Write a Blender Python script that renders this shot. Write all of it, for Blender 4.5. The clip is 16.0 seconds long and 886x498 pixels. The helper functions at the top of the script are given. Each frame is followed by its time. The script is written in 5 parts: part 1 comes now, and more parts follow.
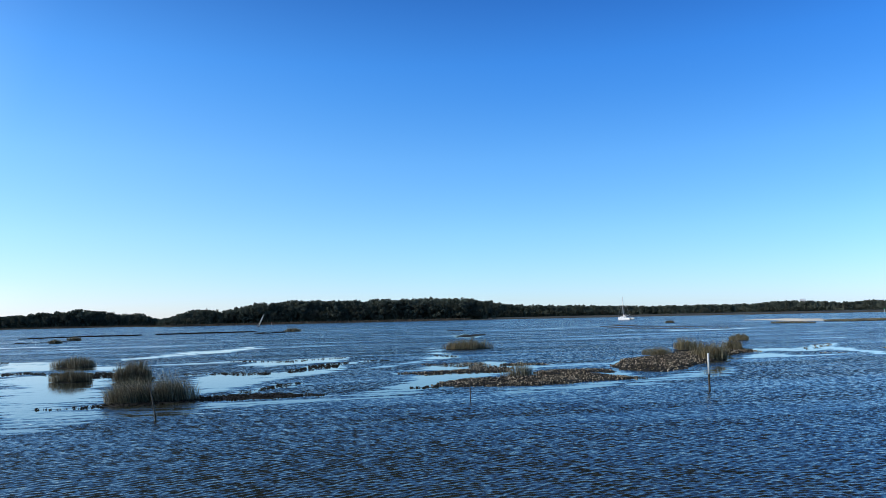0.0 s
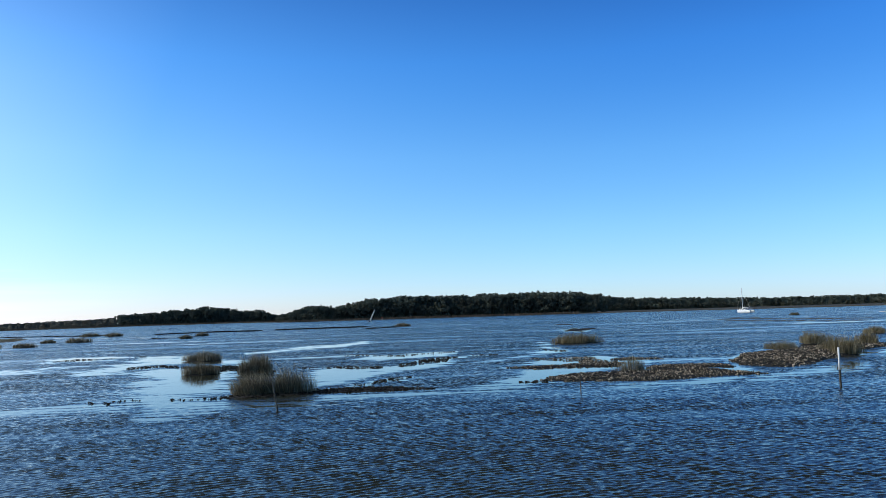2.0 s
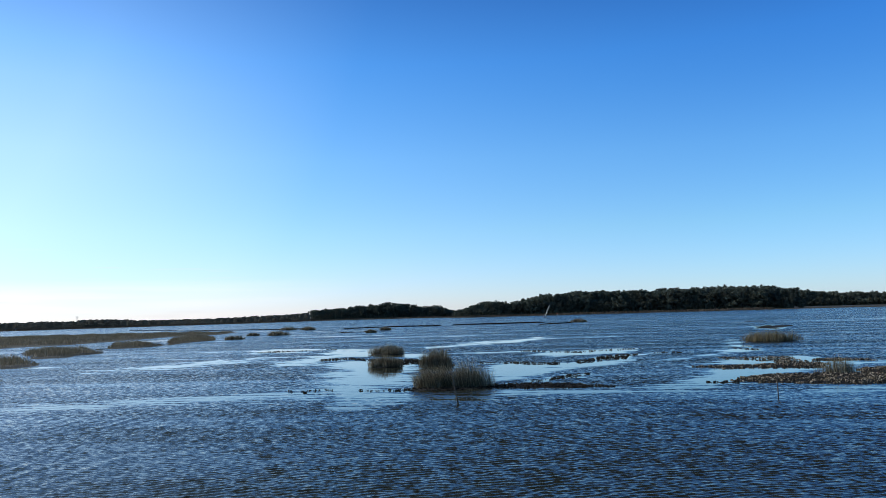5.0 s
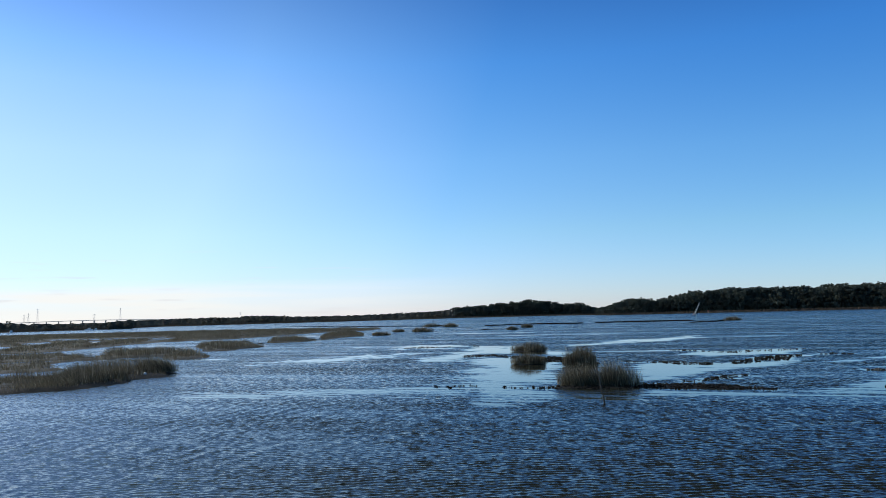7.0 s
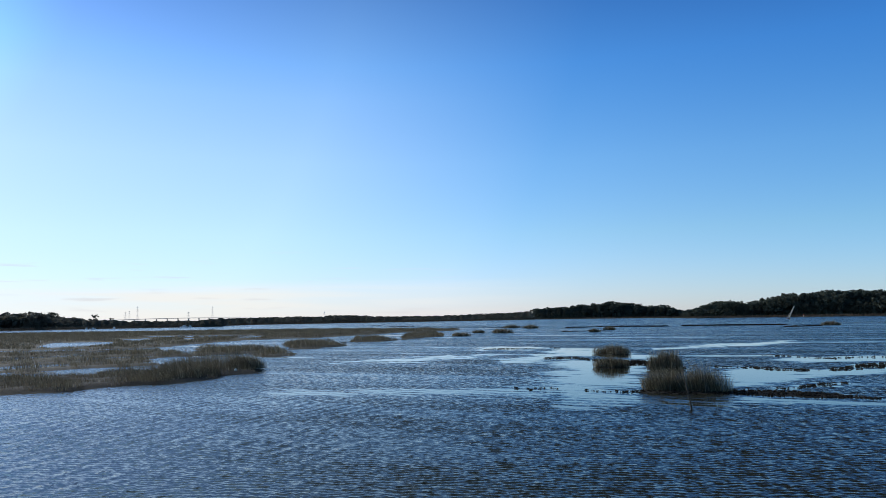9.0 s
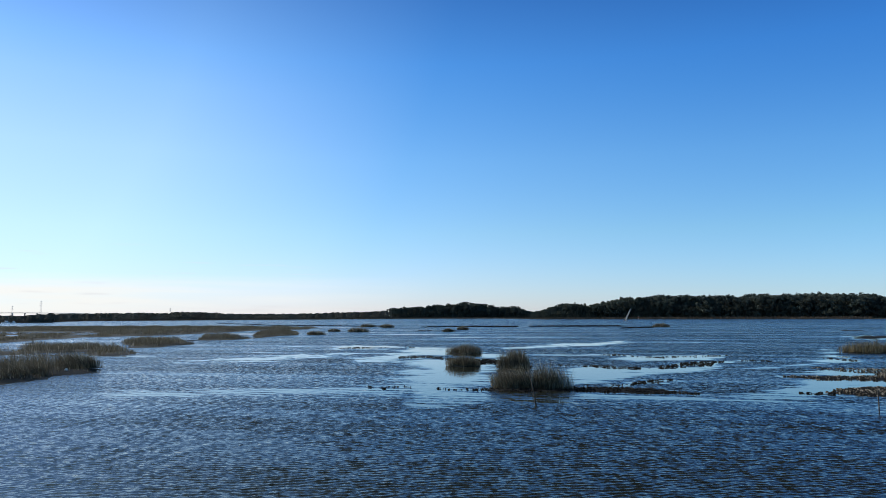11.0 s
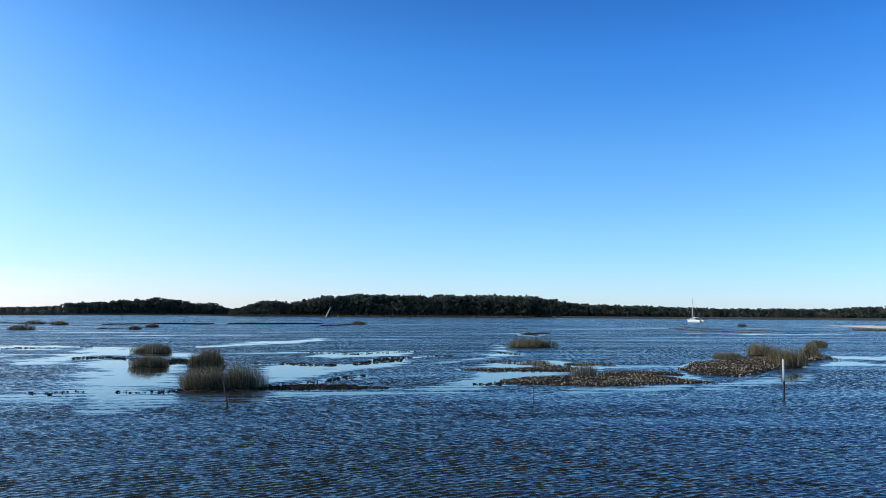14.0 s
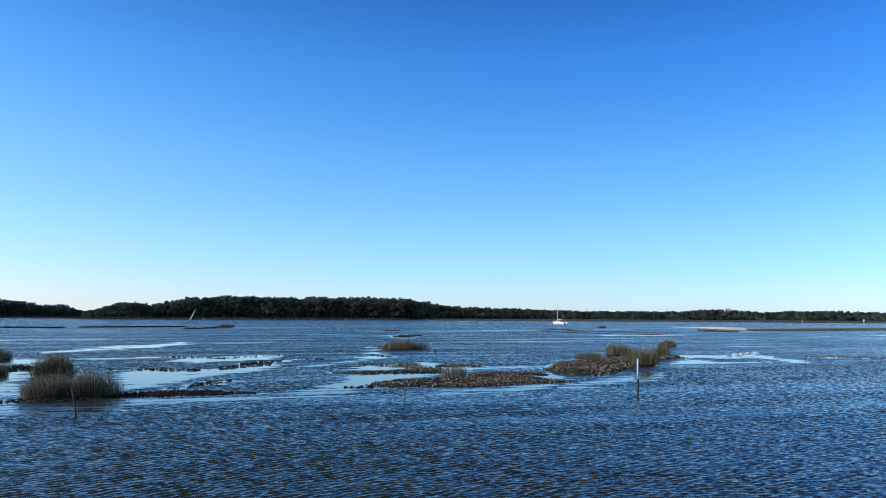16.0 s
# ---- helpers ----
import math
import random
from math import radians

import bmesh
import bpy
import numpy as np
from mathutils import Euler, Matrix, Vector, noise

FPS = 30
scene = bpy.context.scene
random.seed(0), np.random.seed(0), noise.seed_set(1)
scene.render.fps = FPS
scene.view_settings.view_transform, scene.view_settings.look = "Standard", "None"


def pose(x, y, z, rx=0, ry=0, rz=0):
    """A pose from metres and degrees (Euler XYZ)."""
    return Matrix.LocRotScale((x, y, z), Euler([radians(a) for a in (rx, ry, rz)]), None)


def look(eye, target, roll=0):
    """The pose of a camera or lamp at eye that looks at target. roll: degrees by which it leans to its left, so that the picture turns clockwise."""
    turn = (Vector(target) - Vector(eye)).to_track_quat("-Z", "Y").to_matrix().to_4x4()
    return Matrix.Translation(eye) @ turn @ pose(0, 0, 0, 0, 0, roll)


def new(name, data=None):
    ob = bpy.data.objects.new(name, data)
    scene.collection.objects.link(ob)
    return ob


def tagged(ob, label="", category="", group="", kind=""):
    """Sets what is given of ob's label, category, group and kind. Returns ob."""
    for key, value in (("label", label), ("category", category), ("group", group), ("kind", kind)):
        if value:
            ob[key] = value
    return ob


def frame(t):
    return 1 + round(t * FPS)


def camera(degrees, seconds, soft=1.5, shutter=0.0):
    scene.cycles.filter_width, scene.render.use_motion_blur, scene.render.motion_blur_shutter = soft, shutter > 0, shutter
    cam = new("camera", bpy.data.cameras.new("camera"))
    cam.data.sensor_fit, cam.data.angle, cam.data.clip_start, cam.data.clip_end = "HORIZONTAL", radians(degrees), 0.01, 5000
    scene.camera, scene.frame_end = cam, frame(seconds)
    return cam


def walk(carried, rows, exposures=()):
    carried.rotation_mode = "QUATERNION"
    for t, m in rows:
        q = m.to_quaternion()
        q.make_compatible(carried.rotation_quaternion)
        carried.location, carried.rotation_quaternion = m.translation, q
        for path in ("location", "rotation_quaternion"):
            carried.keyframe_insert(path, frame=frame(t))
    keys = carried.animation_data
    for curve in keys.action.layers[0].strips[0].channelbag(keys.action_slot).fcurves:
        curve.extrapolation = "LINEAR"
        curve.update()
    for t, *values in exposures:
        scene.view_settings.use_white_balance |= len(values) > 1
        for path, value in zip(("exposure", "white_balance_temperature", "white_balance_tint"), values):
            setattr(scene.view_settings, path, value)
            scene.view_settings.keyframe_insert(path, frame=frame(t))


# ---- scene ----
cam = camera(64.32, 16.0, soft=0.6)
PATH = [
    (0, pose(0.100, 0.056, 3.990, 95.445, 1.266, -13.808)),
    (0.5, pose(0.087, 0.027, 3.997, 95.258, 1.482, -11.934)),
    (1, pose(0.074, 0.024, 4.009, 95.171, 1.588, -9.758)),
    (1.5, pose(0.074, 0.004, 4.008, 95.169, 1.677, -7.427)),
    (2, pose(0.072, -0.041, 4.001, 95.213, 1.735, -5.125)),
    (2.5, pose(0.061, -0.083, 3.996, 95.268, 1.716, -2.910)),
    (3, pose(0.027, -0.068, 4.007, 95.288, 1.662, -0.714)),
    (3.5, pose(0.022, -0.081, 4.005, 95.309, 1.592, 1.641)),
    (4, pose(0.028, -0.056, 4.013, 95.299, 1.587, 4.002)),
    (4.5, pose(0.026, -0.021, 4.019, 95.278, 1.621, 6.423)),
    (5, pose(0.001, -0.001, 4.016, 95.268, 1.657, 8.964)),
    (5.5, pose(-0.034, 0.009, 4.008, 95.269, 1.676, 11.634)),
    (6, pose(-0.069, 0.016, 3.999, 95.283, 1.659, 14.441)),
    (6.5, pose(-0.091, 0.025, 3.994, 95.311, 1.587, 17.394)),
    (7, pose(-0.103, 0.029, 3.994, 95.358, 1.487, 20.339)),
    (7.5, pose(-0.111, 0.017, 3.996, 95.427, 1.395, 23.113)),
    (8, pose(-0.126, 0.013, 3.999, 95.487, 1.267, 25.403)),
    (8.2, pose(-0.131, 0.012, 4.000, 95.508, 1.206, 26.112)),
    (8.5, pose(-0.132, 0.012, 4.000, 95.536, 1.104, 26.764)),
    (9, pose(-0.119, 0.010, 3.998, 95.566, 0.918, 26.792)),
    (9.5, pose(-0.097, 0.007, 3.995, 95.570, 0.722, 25.549)),
    (10, pose(-0.078, 0.000, 3.992, 95.540, 0.530, 23.095)),
    (10.3, pose(-0.071, -0.006, 3.991, 95.502, 0.422, 21.067)),
    (10.5, pose(-0.069, -0.011, 3.992, 95.468, 0.354, 19.492)),
    (11, pose(-0.065, -0.026, 3.993, 95.378, 0.218, 15.219)),
    (11.5, pose(-0.050, -0.044, 3.993, 95.298, 0.132, 10.715)),
    (12, pose(-0.056, -0.029, 3.994, 95.286, 0.067, 6.145)),
    (12.5, pose(-0.035, -0.020, 4.007, 95.262, 0.054, 1.800)),
    (13, pose(0.011, -0.020, 4.007, 95.229, -0.079, -2.093)),
    (13.5, pose(0.029, -0.010, 3.986, 95.226, -0.149, -5.588)),
    (14, pose(0.058, 0.033, 4.003, 95.192, -0.274, -8.651)),
    (14.5, pose(0.081, 0.075, 4.015, 95.221, -0.306, -11.526)),
    (15, pose(0.095, 0.075, 4.011, 95.269, -0.322, -14.392)),
    (15.5, pose(0.100, 0.083, 4.007, 95.344, -0.346, -16.854)),
    (16, pose(0.109, 0.089, 4.000, 95.433, -0.244, -18.890)),
]
walk(cam, PATH, exposures=[(0, -0.14), (1.5, -0.17), (3.5, -0.24), (6.5, -0.42), (8, -0.54), (10.3, -0.54), (11.0, -0.46), (12.5, -0.28), (14, -0.18), (16, -0.14)])

# ---- sky, sun ----
SUN_AZ, SUN_EL = 77.0, 25.0          # degrees left of +y, degrees up
sun_dir = Vector((-math.sin(radians(SUN_AZ)) * math.cos(radians(SUN_EL)),
                  math.cos(radians(SUN_AZ)) * math.cos(radians(SUN_EL)), math.sin(radians(SUN_EL))))
world = bpy.data.worlds.new("sky_world")
scene.world = world
world.use_nodes = True
wn, wl = world.node_tree.nodes, world.node_tree.links
sky = wn.new("ShaderNodeTexSky")
sky.sky_type = 'NISHITA'
sky.sun_disc = False
sky.sun_elevation, sky.sun_rotation = radians(SUN_EL), radians(-SUN_AZ)
sky.altitude, sky.air_density, sky.dust_density, sky.ozone_density = 0.0, 1.0, 0.15, 2.5
place = wn.new("ShaderNodeTexCoord")
part_xyz = wn.new("ShaderNodeSeparateXYZ")
wl.new(place.outputs["Generated"], part_xyz.inputs[0])


def sky_tint(source, stops):
    r = wn.new("ShaderNodeValToRGB")
    e = r.color_ramp.elements
    while len(e) < len(stops):
        e.new(0.5)
    for q, (p, c) in zip(e, stops):
        q.position, q.color = p, (*[v / 12.0 for v in c], 1)
    wl.new(source, r.inputs[0])
    return r.outputs[0]


def sky_mix(mode, fac, a, b):
    t = wn.new("ShaderNodeMix")
    t.data_type, t.blend_type = 'RGBA', mode
    for s, v in ((t.inputs["Factor"], fac), (t.inputs["A"], a), (t.inputs["B"], b)):
        if isinstance(v, float):
            s.default_value = v
        elif isinstance(v, tuple):
            s.default_value = (*v, 1)
        else:
            wl.new(v, s)
    return t.outputs["Result"]


# clear sea air: the blue deepens upwards, and whitens towards the sun
# past 0.42, above the view, dimmed further so the water reflects darker
by_height = sky_tint(part_xyz.outputs["Z"], [(0.0, (1.15, 1.45, 2.2)), (0.115, (1.12, 1.6, 1.95)), (0.216, (0.98, 1.6, 2.1)), (0.342, (0.60, 1.38, 2.2)), (0.42, (0.42, 1.05, 1.85)), (0.47, (0.31, 0.60, 0.82)), (0.56, (0.25, 0.37, 0.42)), (1.0, (0.20, 0.28, 0.30))])
toward = wn.new("ShaderNodeVectorMath")
toward.operation = 'DOT_PRODUCT'
toward.inputs[1].default_value = tuple(sun_dir)
wl.new(place.outputs["Generated"], toward.inputs[0])
half = wn.new("ShaderNodeMapRange")
for k, v in zip(("From Min", "From Max", "To Min", "To Max"), (-1.0, 1.0, 0.0, 1.0)):
    half.inputs[k].default_value = v
wl.new(toward.outputs["Value"], half.inputs["Value"])
low_sun = sky_tint(half.outputs[0], [(0.3, (0.87, 0.92, 1.02)), (0.5, (0.98, 1.0, 1.05)), (0.70, (1.04, 0.93, 0.95)), (0.80, (1.04, 0.91, 0.95)), (0.89, (0.86, 0.81, 0.85)), (1.0, (0.6, 0.6, 0.7))])
high_sun = sky_tint(half.outputs[0], [(0.3, (0.58, 0.83, 1.01)), (0.5, (0.70, 0.92, 1.05)), (0.625, (0.82, 0.97, 1.03)), (0.775, (1.02, 1.0, 0.97)), (0.89, (2.1, 1.28, 1.0)), (0.97, (1.9, 1.16, 1.0)), (1.0, (2.2, 1.7, 1.5))])
lift = wn.new("ShaderNodeMapRange")
for k, v in zip(("From Min", "From Max", "To Min", "To Max"), (0.02, 0.30, 0.0, 1.0)):
    lift.inputs[k].default_value = v
wl.new(part_xyz.outputs["Z"], lift.inputs["Value"])
by_sun = sky_mix('MIX', lift.outputs[0], low_sun, high_sun)
# above the view, glow added near the sun to brighten the water's reflections
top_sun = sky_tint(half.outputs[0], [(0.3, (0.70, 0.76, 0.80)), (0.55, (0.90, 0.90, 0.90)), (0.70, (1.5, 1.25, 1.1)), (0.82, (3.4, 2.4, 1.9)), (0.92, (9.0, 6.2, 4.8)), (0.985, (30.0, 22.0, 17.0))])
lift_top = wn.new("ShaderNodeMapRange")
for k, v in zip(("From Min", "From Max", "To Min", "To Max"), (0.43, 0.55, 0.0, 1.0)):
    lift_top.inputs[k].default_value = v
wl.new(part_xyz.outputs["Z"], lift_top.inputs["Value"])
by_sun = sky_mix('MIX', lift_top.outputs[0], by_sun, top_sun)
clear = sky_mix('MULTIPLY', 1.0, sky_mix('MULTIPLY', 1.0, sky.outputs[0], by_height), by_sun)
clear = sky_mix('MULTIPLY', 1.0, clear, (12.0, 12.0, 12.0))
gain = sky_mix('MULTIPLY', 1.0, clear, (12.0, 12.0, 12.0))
# a thin bank of cloud low over the river mouth
stretch = wn.new("ShaderNodeMapping")
stretch.inputs["Scale"].default_value = (3.0, 3.0, 60.0)
wl.new(place.outputs["Generated"], stretch.inputs["Vector"])
wisps = wn.new("ShaderNodeTexNoise")
wisps.inputs["Scale"].default_value, wisps.inputs["Detail"].default_value = 1.6, 6.0
wl.new(stretch.outputs[0], wisps.inputs["Vector"])
thin = wn.new("ShaderNodeMapRange")
for k, v in zip(("From Min", "From Max", "To Min", "To Max"), (0.40, 0.68, 0.34, 0.82)):
    thin.inputs[k].default_value = v
wl.new(wisps.outputs["Fac"], thin.inputs["Value"])
low = wn.new("ShaderNodeMapRange")
for k, v in zip(("From Min", "From Max", "To Min", "To Max"), (0.056, 0.036, 0.0, 1.0)):
    low.inputs[k].default_value = v
wl.new(part_xyz.outputs["Z"], low.inputs["Value"])
west = wn.new("ShaderNodeMapRange")
for k, v in zip(("From Min", "From Max", "To Min", "To Max"), (0.45, 0.75, 0.0, 1.0)):
    west.inputs[k].default_value = v
wl.new(toward.outputs["Value"], west.inputs["Value"])
cover = wn.new("ShaderNodeMath")
cover.operation = 'MULTIPLY'
wl.new(thin.outputs[0], cover.inputs[0])
wl.new(low.outputs[0], cover.inputs[1])
cover2 = wn.new("ShaderNodeMath")
cover2.operation = 'MULTIPLY'
wl.new(cover.outputs[0], cover2.inputs[0])
wl.new(west.outputs[0], cover2.inputs[1])
final = sky_mix('MIX', cover2.outputs[0], gain, (12.2, 11.9, 11.3))
# small flat grey-white wisps just above the bank
drift = wn.new("ShaderNodeMapping")
drift.inputs["Scale"].default_value, drift.inputs["Location"].default_value = (9.0, 9.0, 150.0), (3.1, 0.4, 0.0)
wl.new(place.outputs["Generated"], drift.inputs["Vector"])
puffs = wn.new("ShaderNodeTexNoise")
puffs.inputs["Scale"].default_value, puffs.inputs["Detail"].default_value = 1.0, 4.0
wl.new(drift.outputs[0], puffs.inputs["Vector"])
puff = wn.new("ShaderNodeMapRange")
for k, v in zip(("From Min", "From Max", "To Min", "To Max"), (0.62, 0.74, 0.0, 0.6)):
    puff.inputs[k].default_value = v
wl.new(puffs.outputs["Fac"], puff.inputs["Value"])
puff_low = wn.new("ShaderNodeMapRange")
for k, v in zip(("From Min", "From Max", "To Min", "To Max"), (0.10, 0.06, 0.0, 1.0)):
    puff_low.inputs[k].default_value = v
wl.new(part_xyz.outputs["Z"], puff_low.inputs["Value"])
puff_a, puff_b = wn.new("ShaderNodeMath"), wn.new("ShaderNodeMath")
puff_a.operation = puff_b.operation = 'MULTIPLY'
wl.new(puff.outputs[0], puff_a.inputs[0])
wl.new(puff_low.outputs[0], puff_a.inputs[1])
wl.new(puff_a.outputs[0], puff_b.inputs[0])
wl.new(west.outputs[0], puff_b.inputs[1])
final = sky_mix('MIX', puff_b.outputs[0], final, (9.2, 9.2, 9.6))
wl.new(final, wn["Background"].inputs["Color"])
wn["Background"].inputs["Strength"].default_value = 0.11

sun = new("sun", bpy.data.lights.new("sun", 'SUN'))
sun.data.energy, sun.data.angle, sun.data.color = 4.0, radians(0.53), (1.0, 0.93, 0.82)
sun.matrix_world = look(sun_dir * 100, (0, 0, 0))
tagged(sun, "low warm afternoon sun", "sun", kind="structure")


# ---- materials ----
def material(name, rough=0.8, spec=0.3):
    m = bpy.data.materials.new(name)
    m.use_nodes = True
    n, l = m.node_tree.nodes, m.node_tree.links
    b = n["Principled BSDF"]
    b.inputs["Roughness"].default_value = rough
    b.inputs["Specular IOR Level"].default_value = spec
    return m, n, l, b


def ramp(n, l, source, stops):
    r = n.new("ShaderNodeValToRGB")
    e = r.color_ramp.elements
    while len(e) < len(stops):
        e.new(0.5)
    for q, (p, c) in zip(e, stops):
        q.position, q.color = p, (*c, 1)
    l.new(source, r.inputs[0])
    return r.outputs[0]


def noise_node(n, l, scale, detail=3.0, vector=None, rough=0.55):
    t = n.new("ShaderNodeTexNoise")
    t.inputs["Scale"].default_value, t.inputs["Detail"].default_value = scale, detail
    t.inputs["Roughness"].default_value = rough
    if vector is None:
        vector = n.new("ShaderNodeNewGeometry").outputs["Position"]
    l.new(vector, t.inputs["Vector"])
    return t


def maths(n, l, op, a, b):
    t = n.new("ShaderNodeMath")
    t.operation = op
    for s, v in zip(t.inputs, (a, b)):
        if isinstance(v, (int, float)):
            s.default_value = v
        else:
            l.new(v, s)
    return t.outputs[0]


def mix_colour(n, l, fac, a, b, mode='MIX'):
    t = n.new("ShaderNodeMix")
    t.data_type, t.blend_type = 'RGBA', mode
    for s, v in ((t.inputs["Factor"], fac), (t.inputs["A"], a), (t.inputs["B"], b)):
        if isinstance(v, (int, float)):
            s.default_value = v
        elif isinstance(v, tuple):
            s.default_value = (*v, 1)
        else:
            l.new(v, s)
    return t.outputs["Result"]


def two_scale(name, dark, light, big, fine, rough=0.85, bump=0.0, spec=0.3):
    """A surface mottled at two scales."""
    m, n, l, b = material(name, rough, spec)
    base = ramp(n, l, noise_node(n, l, big, 4).outputs["Fac"], [(0.35, dark), (0.65, light)])
    grain = ramp(n, l, noise_node(n, l, fine, 4).outputs["Fac"], [(0.3, (0.6, 0.6, 0.6)), (0.7, (1.15, 1.15, 1.15))])
    l.new(mix_colour(n, l, 1.0, base, grain, 'MULTIPLY'), b.inputs["Base Color"])
    if bump:
        k = n.new("ShaderNodeBump")
        k.inputs["Strength"].default_value, k.inputs["Distance"].default_value = 0.6, bump
        l.new(noise_node(n, l, fine, 5).outputs["Fac"], k.inputs["Height"])
        l.new(k.outputs[0], b.inputs["Normal"])
    return m


def island_material(name, stops, rough=0.7, patch=0.15, translucent=0.0, spec=0.25, patch_range=(0.7, 1.25)):
    """Colour by loose piece, with slow drift over the place; leaves let light through."""
    m, n, l, b = material(name, rough, spec)
    geo = n.new("ShaderNodeNewGeometry")
    col = ramp(n, l, geo.outputs["Random Per Island"], stops)
    lo, hi = patch_range
    drift = ramp(n, l, noise_node(n, l, patch, 3).outputs["Fac"], [(0.3, (lo, lo, lo)), (0.7, (hi, hi * 0.97, hi * 0.9))])
    col = mix_colour(n, l, 1.0, col, drift, 'MULTIPLY')
    l.new(col, b.inputs["Base Color"])
    if translucent:
        t = n.new("ShaderNodeBsdfTranslucent")
        l.new(col, t.inputs["Color"])
        mx = n.new("ShaderNodeMixShader")
        mx.inputs[0].default_value = translucent
        l.new(b.outputs[0], mx.inputs[1])
        l.new(t.outputs[0], mx.inputs[2])
        l.new(mx.outputs[0], n["Material Output"].inputs["Surface"])
    return m


M_GRASS = island_material("cordgrass", [(0.0, (0.048, 0.045, 0.029)), (0.45, (0.105, 0.094, 0.062)), (0.75, (0.20, 0.176, 0.12)), (0.9, (0.34, 0.30, 0.215)), (1.0, (0.54, 0.48, 0.37))], 0.6, 0.25, 0.4)
M_GRASS_TAN = island_material("dry_cordgrass", [(0.0, (0.075, 0.062, 0.032)), (0.5, (0.155, 0.128, 0.068)), (1.0, (0.36, 0.30, 0.19))], 0.65, 0.2, 0.2)
M_MARSH = island_material("marsh_grass", [(0.0, (0.120, 0.102, 0.070)), (0.6, (0.16, 0.138, 0.095)), (0.95, (0.21, 0.18, 0.126)), (1.0, (0.34, 0.30, 0.22))], 0.65, 0.12, 0.45, patch_range=(0.6, 1.3))
M_FRINGE = island_material("shore_marsh_grass", [(0.0, (0.095, 0.076, 0.058)), (0.5, (0.122, 0.098, 0.075)), (1.0, (0.15, 0.122, 0.095))], 0.85, 0.02, 0.15, 0.05)
M_LEAF = island_material("pine_foliage", [(0.0, (0.066, 0.078, 0.064)), (0.6, (0.088, 0.102, 0.082)), (1.0, (0.112, 0.122, 0.094))], 0.75, 0.05, 0.36, 0.1, patch_range=(0.75, 1.3))
M_LEAF_OAK = island_material("oak_foliage", [(0.0, (0.072, 0.078, 0.060)), (0.6, (0.098, 0.104, 0.078)), (1.0, (0.12, 0.12, 0.09))], 0.75, 0.05, 0.3, 0.1, patch_range=(0.75, 1.3))
# paler and greyer than M_LEAF: distance haze put into the foliage colour
M_LEAF_HAZE = island_material("haze_paled_foliage", [(0.0, (0.15, 0.15, 0.13)), (0.6, (0.19, 0.185, 0.16)), (1.0, (0.23, 0.22, 0.19))], 0.8, 0.05, 0.65, 0.05, patch_range=(0.8, 1.2))
M_BARK = two_scale("bark", (0.03, 0.022, 0.016), (0.07, 0.055, 0.042), 0.8, 12, 0.9, 0.02)
M_MUD = two_scale("wet_mud", (0.014, 0.012, 0.010), (0.035, 0.030, 0.024), 0.5, 6, 0.85, 0.03, 0.15)
M_BAR = two_scale("dark_shelly_mud", (0.008, 0.007, 0.006), (0.022, 0.019, 0.015), 0.4, 5, 1.0, 0.05, 0.0)
M_PEAT = two_scale("marsh_peat", (0.035, 0.03, 0.02), (0.09, 0.075, 0.045), 0.3, 5, 0.85, 0.03)
M_SAND = two_scale("shell_sand", (0.70, 0.60, 0.48), (0.80, 0.70, 0.57), 0.05, 1.5, 0.9, 0.03)
M_SHELL = island_material("oyster_shell", [(0.0, (0.015, 0.014, 0.012)), (0.52, (0.036, 0.029, 0.020)), (0.68, (0.12, 0.093, 0.063)), (0.84, (0.33, 0.265, 0.19)), (1.0, (0.64, 0.54, 0.42))], 0.8, 0.4, 0.0, 0.25)
# wet shells, their colour blackened further to stand for backlight
M_SHELL_WET_BACKLIT = island_material("wet_backlit_oyster_shell", [(0.0, (0.008, 0.007, 0.006)), (0.8, (0.018, 0.016, 0.014)), (1.0, (0.07, 0.062, 0.052))], 0.85, 0.4, 0.0, 0.12)
M_WOOD = two_scale("weathered_wood", (0.05, 0.04, 0.03), (0.15, 0.125, 0.10), 3, 40, 0.9, 0.004)
M_PVC = two_scale("white_plastic_pipe", (0.68, 0.66, 0.6), (0.8, 0.79, 0.75), 4, 30, 0.45, 0.0, 0.5)
M_FOULED = two_scale("barnacle_crust", (0.025, 0.022, 0.018), (0.10, 0.09, 0.07), 9, 45, 0.85, 0.01)
M_GELCOAT = two_scale("white_gelcoat", (0.76, 0.76, 0.74), (0.82, 0.82, 0.81), 0.6, 6, 0.3, 0.0, 0.5)
M_METAL = two_scale("dull_aluminium", (0.55, 0.56, 0.58), (0.7, 0.71, 0.72), 1.0, 20, 0.45)
M_CANVAS = two_scale("canvas", (0.05, 0.07, 0.12), (0.08, 0.10, 0.16), 2, 30, 0.9)
M_SAIL = island_material("sailcloth", [(0.0, (0.78, 0.76, 0.70)), (1.0, (0.84, 0.82, 0.77))], 0.8, 1.5, 0.45, patch_range=(0.85, 1.02))
M_DARK = two_scale("dark_glazing", (0.012, 0.014, 0.018), (0.03, 0.033, 0.04), 1, 9, 0.2, 0.0, 0.5)
M_CONCRETE = two_scale("bridge_concrete", (0.42, 0.42, 0.41), (0.55, 0.54, 0.52), 0.1, 2, 0.85)
M_STEEL = two_scale("galvanised_steel", (0.48, 0.50, 0.52), (0.60, 0.62, 0.64), 0.3, 4, 0.6)
M_GREEN = two_scale("green_daymark", (0.03, 0.22, 0.10), (0.05, 0.30, 0.14), 2, 20, 0.6)
M_RED = two_scale("red_daymark", (0.50, 0.07, 0.03), (0.62, 0.12, 0.05), 2, 20, 0.6)


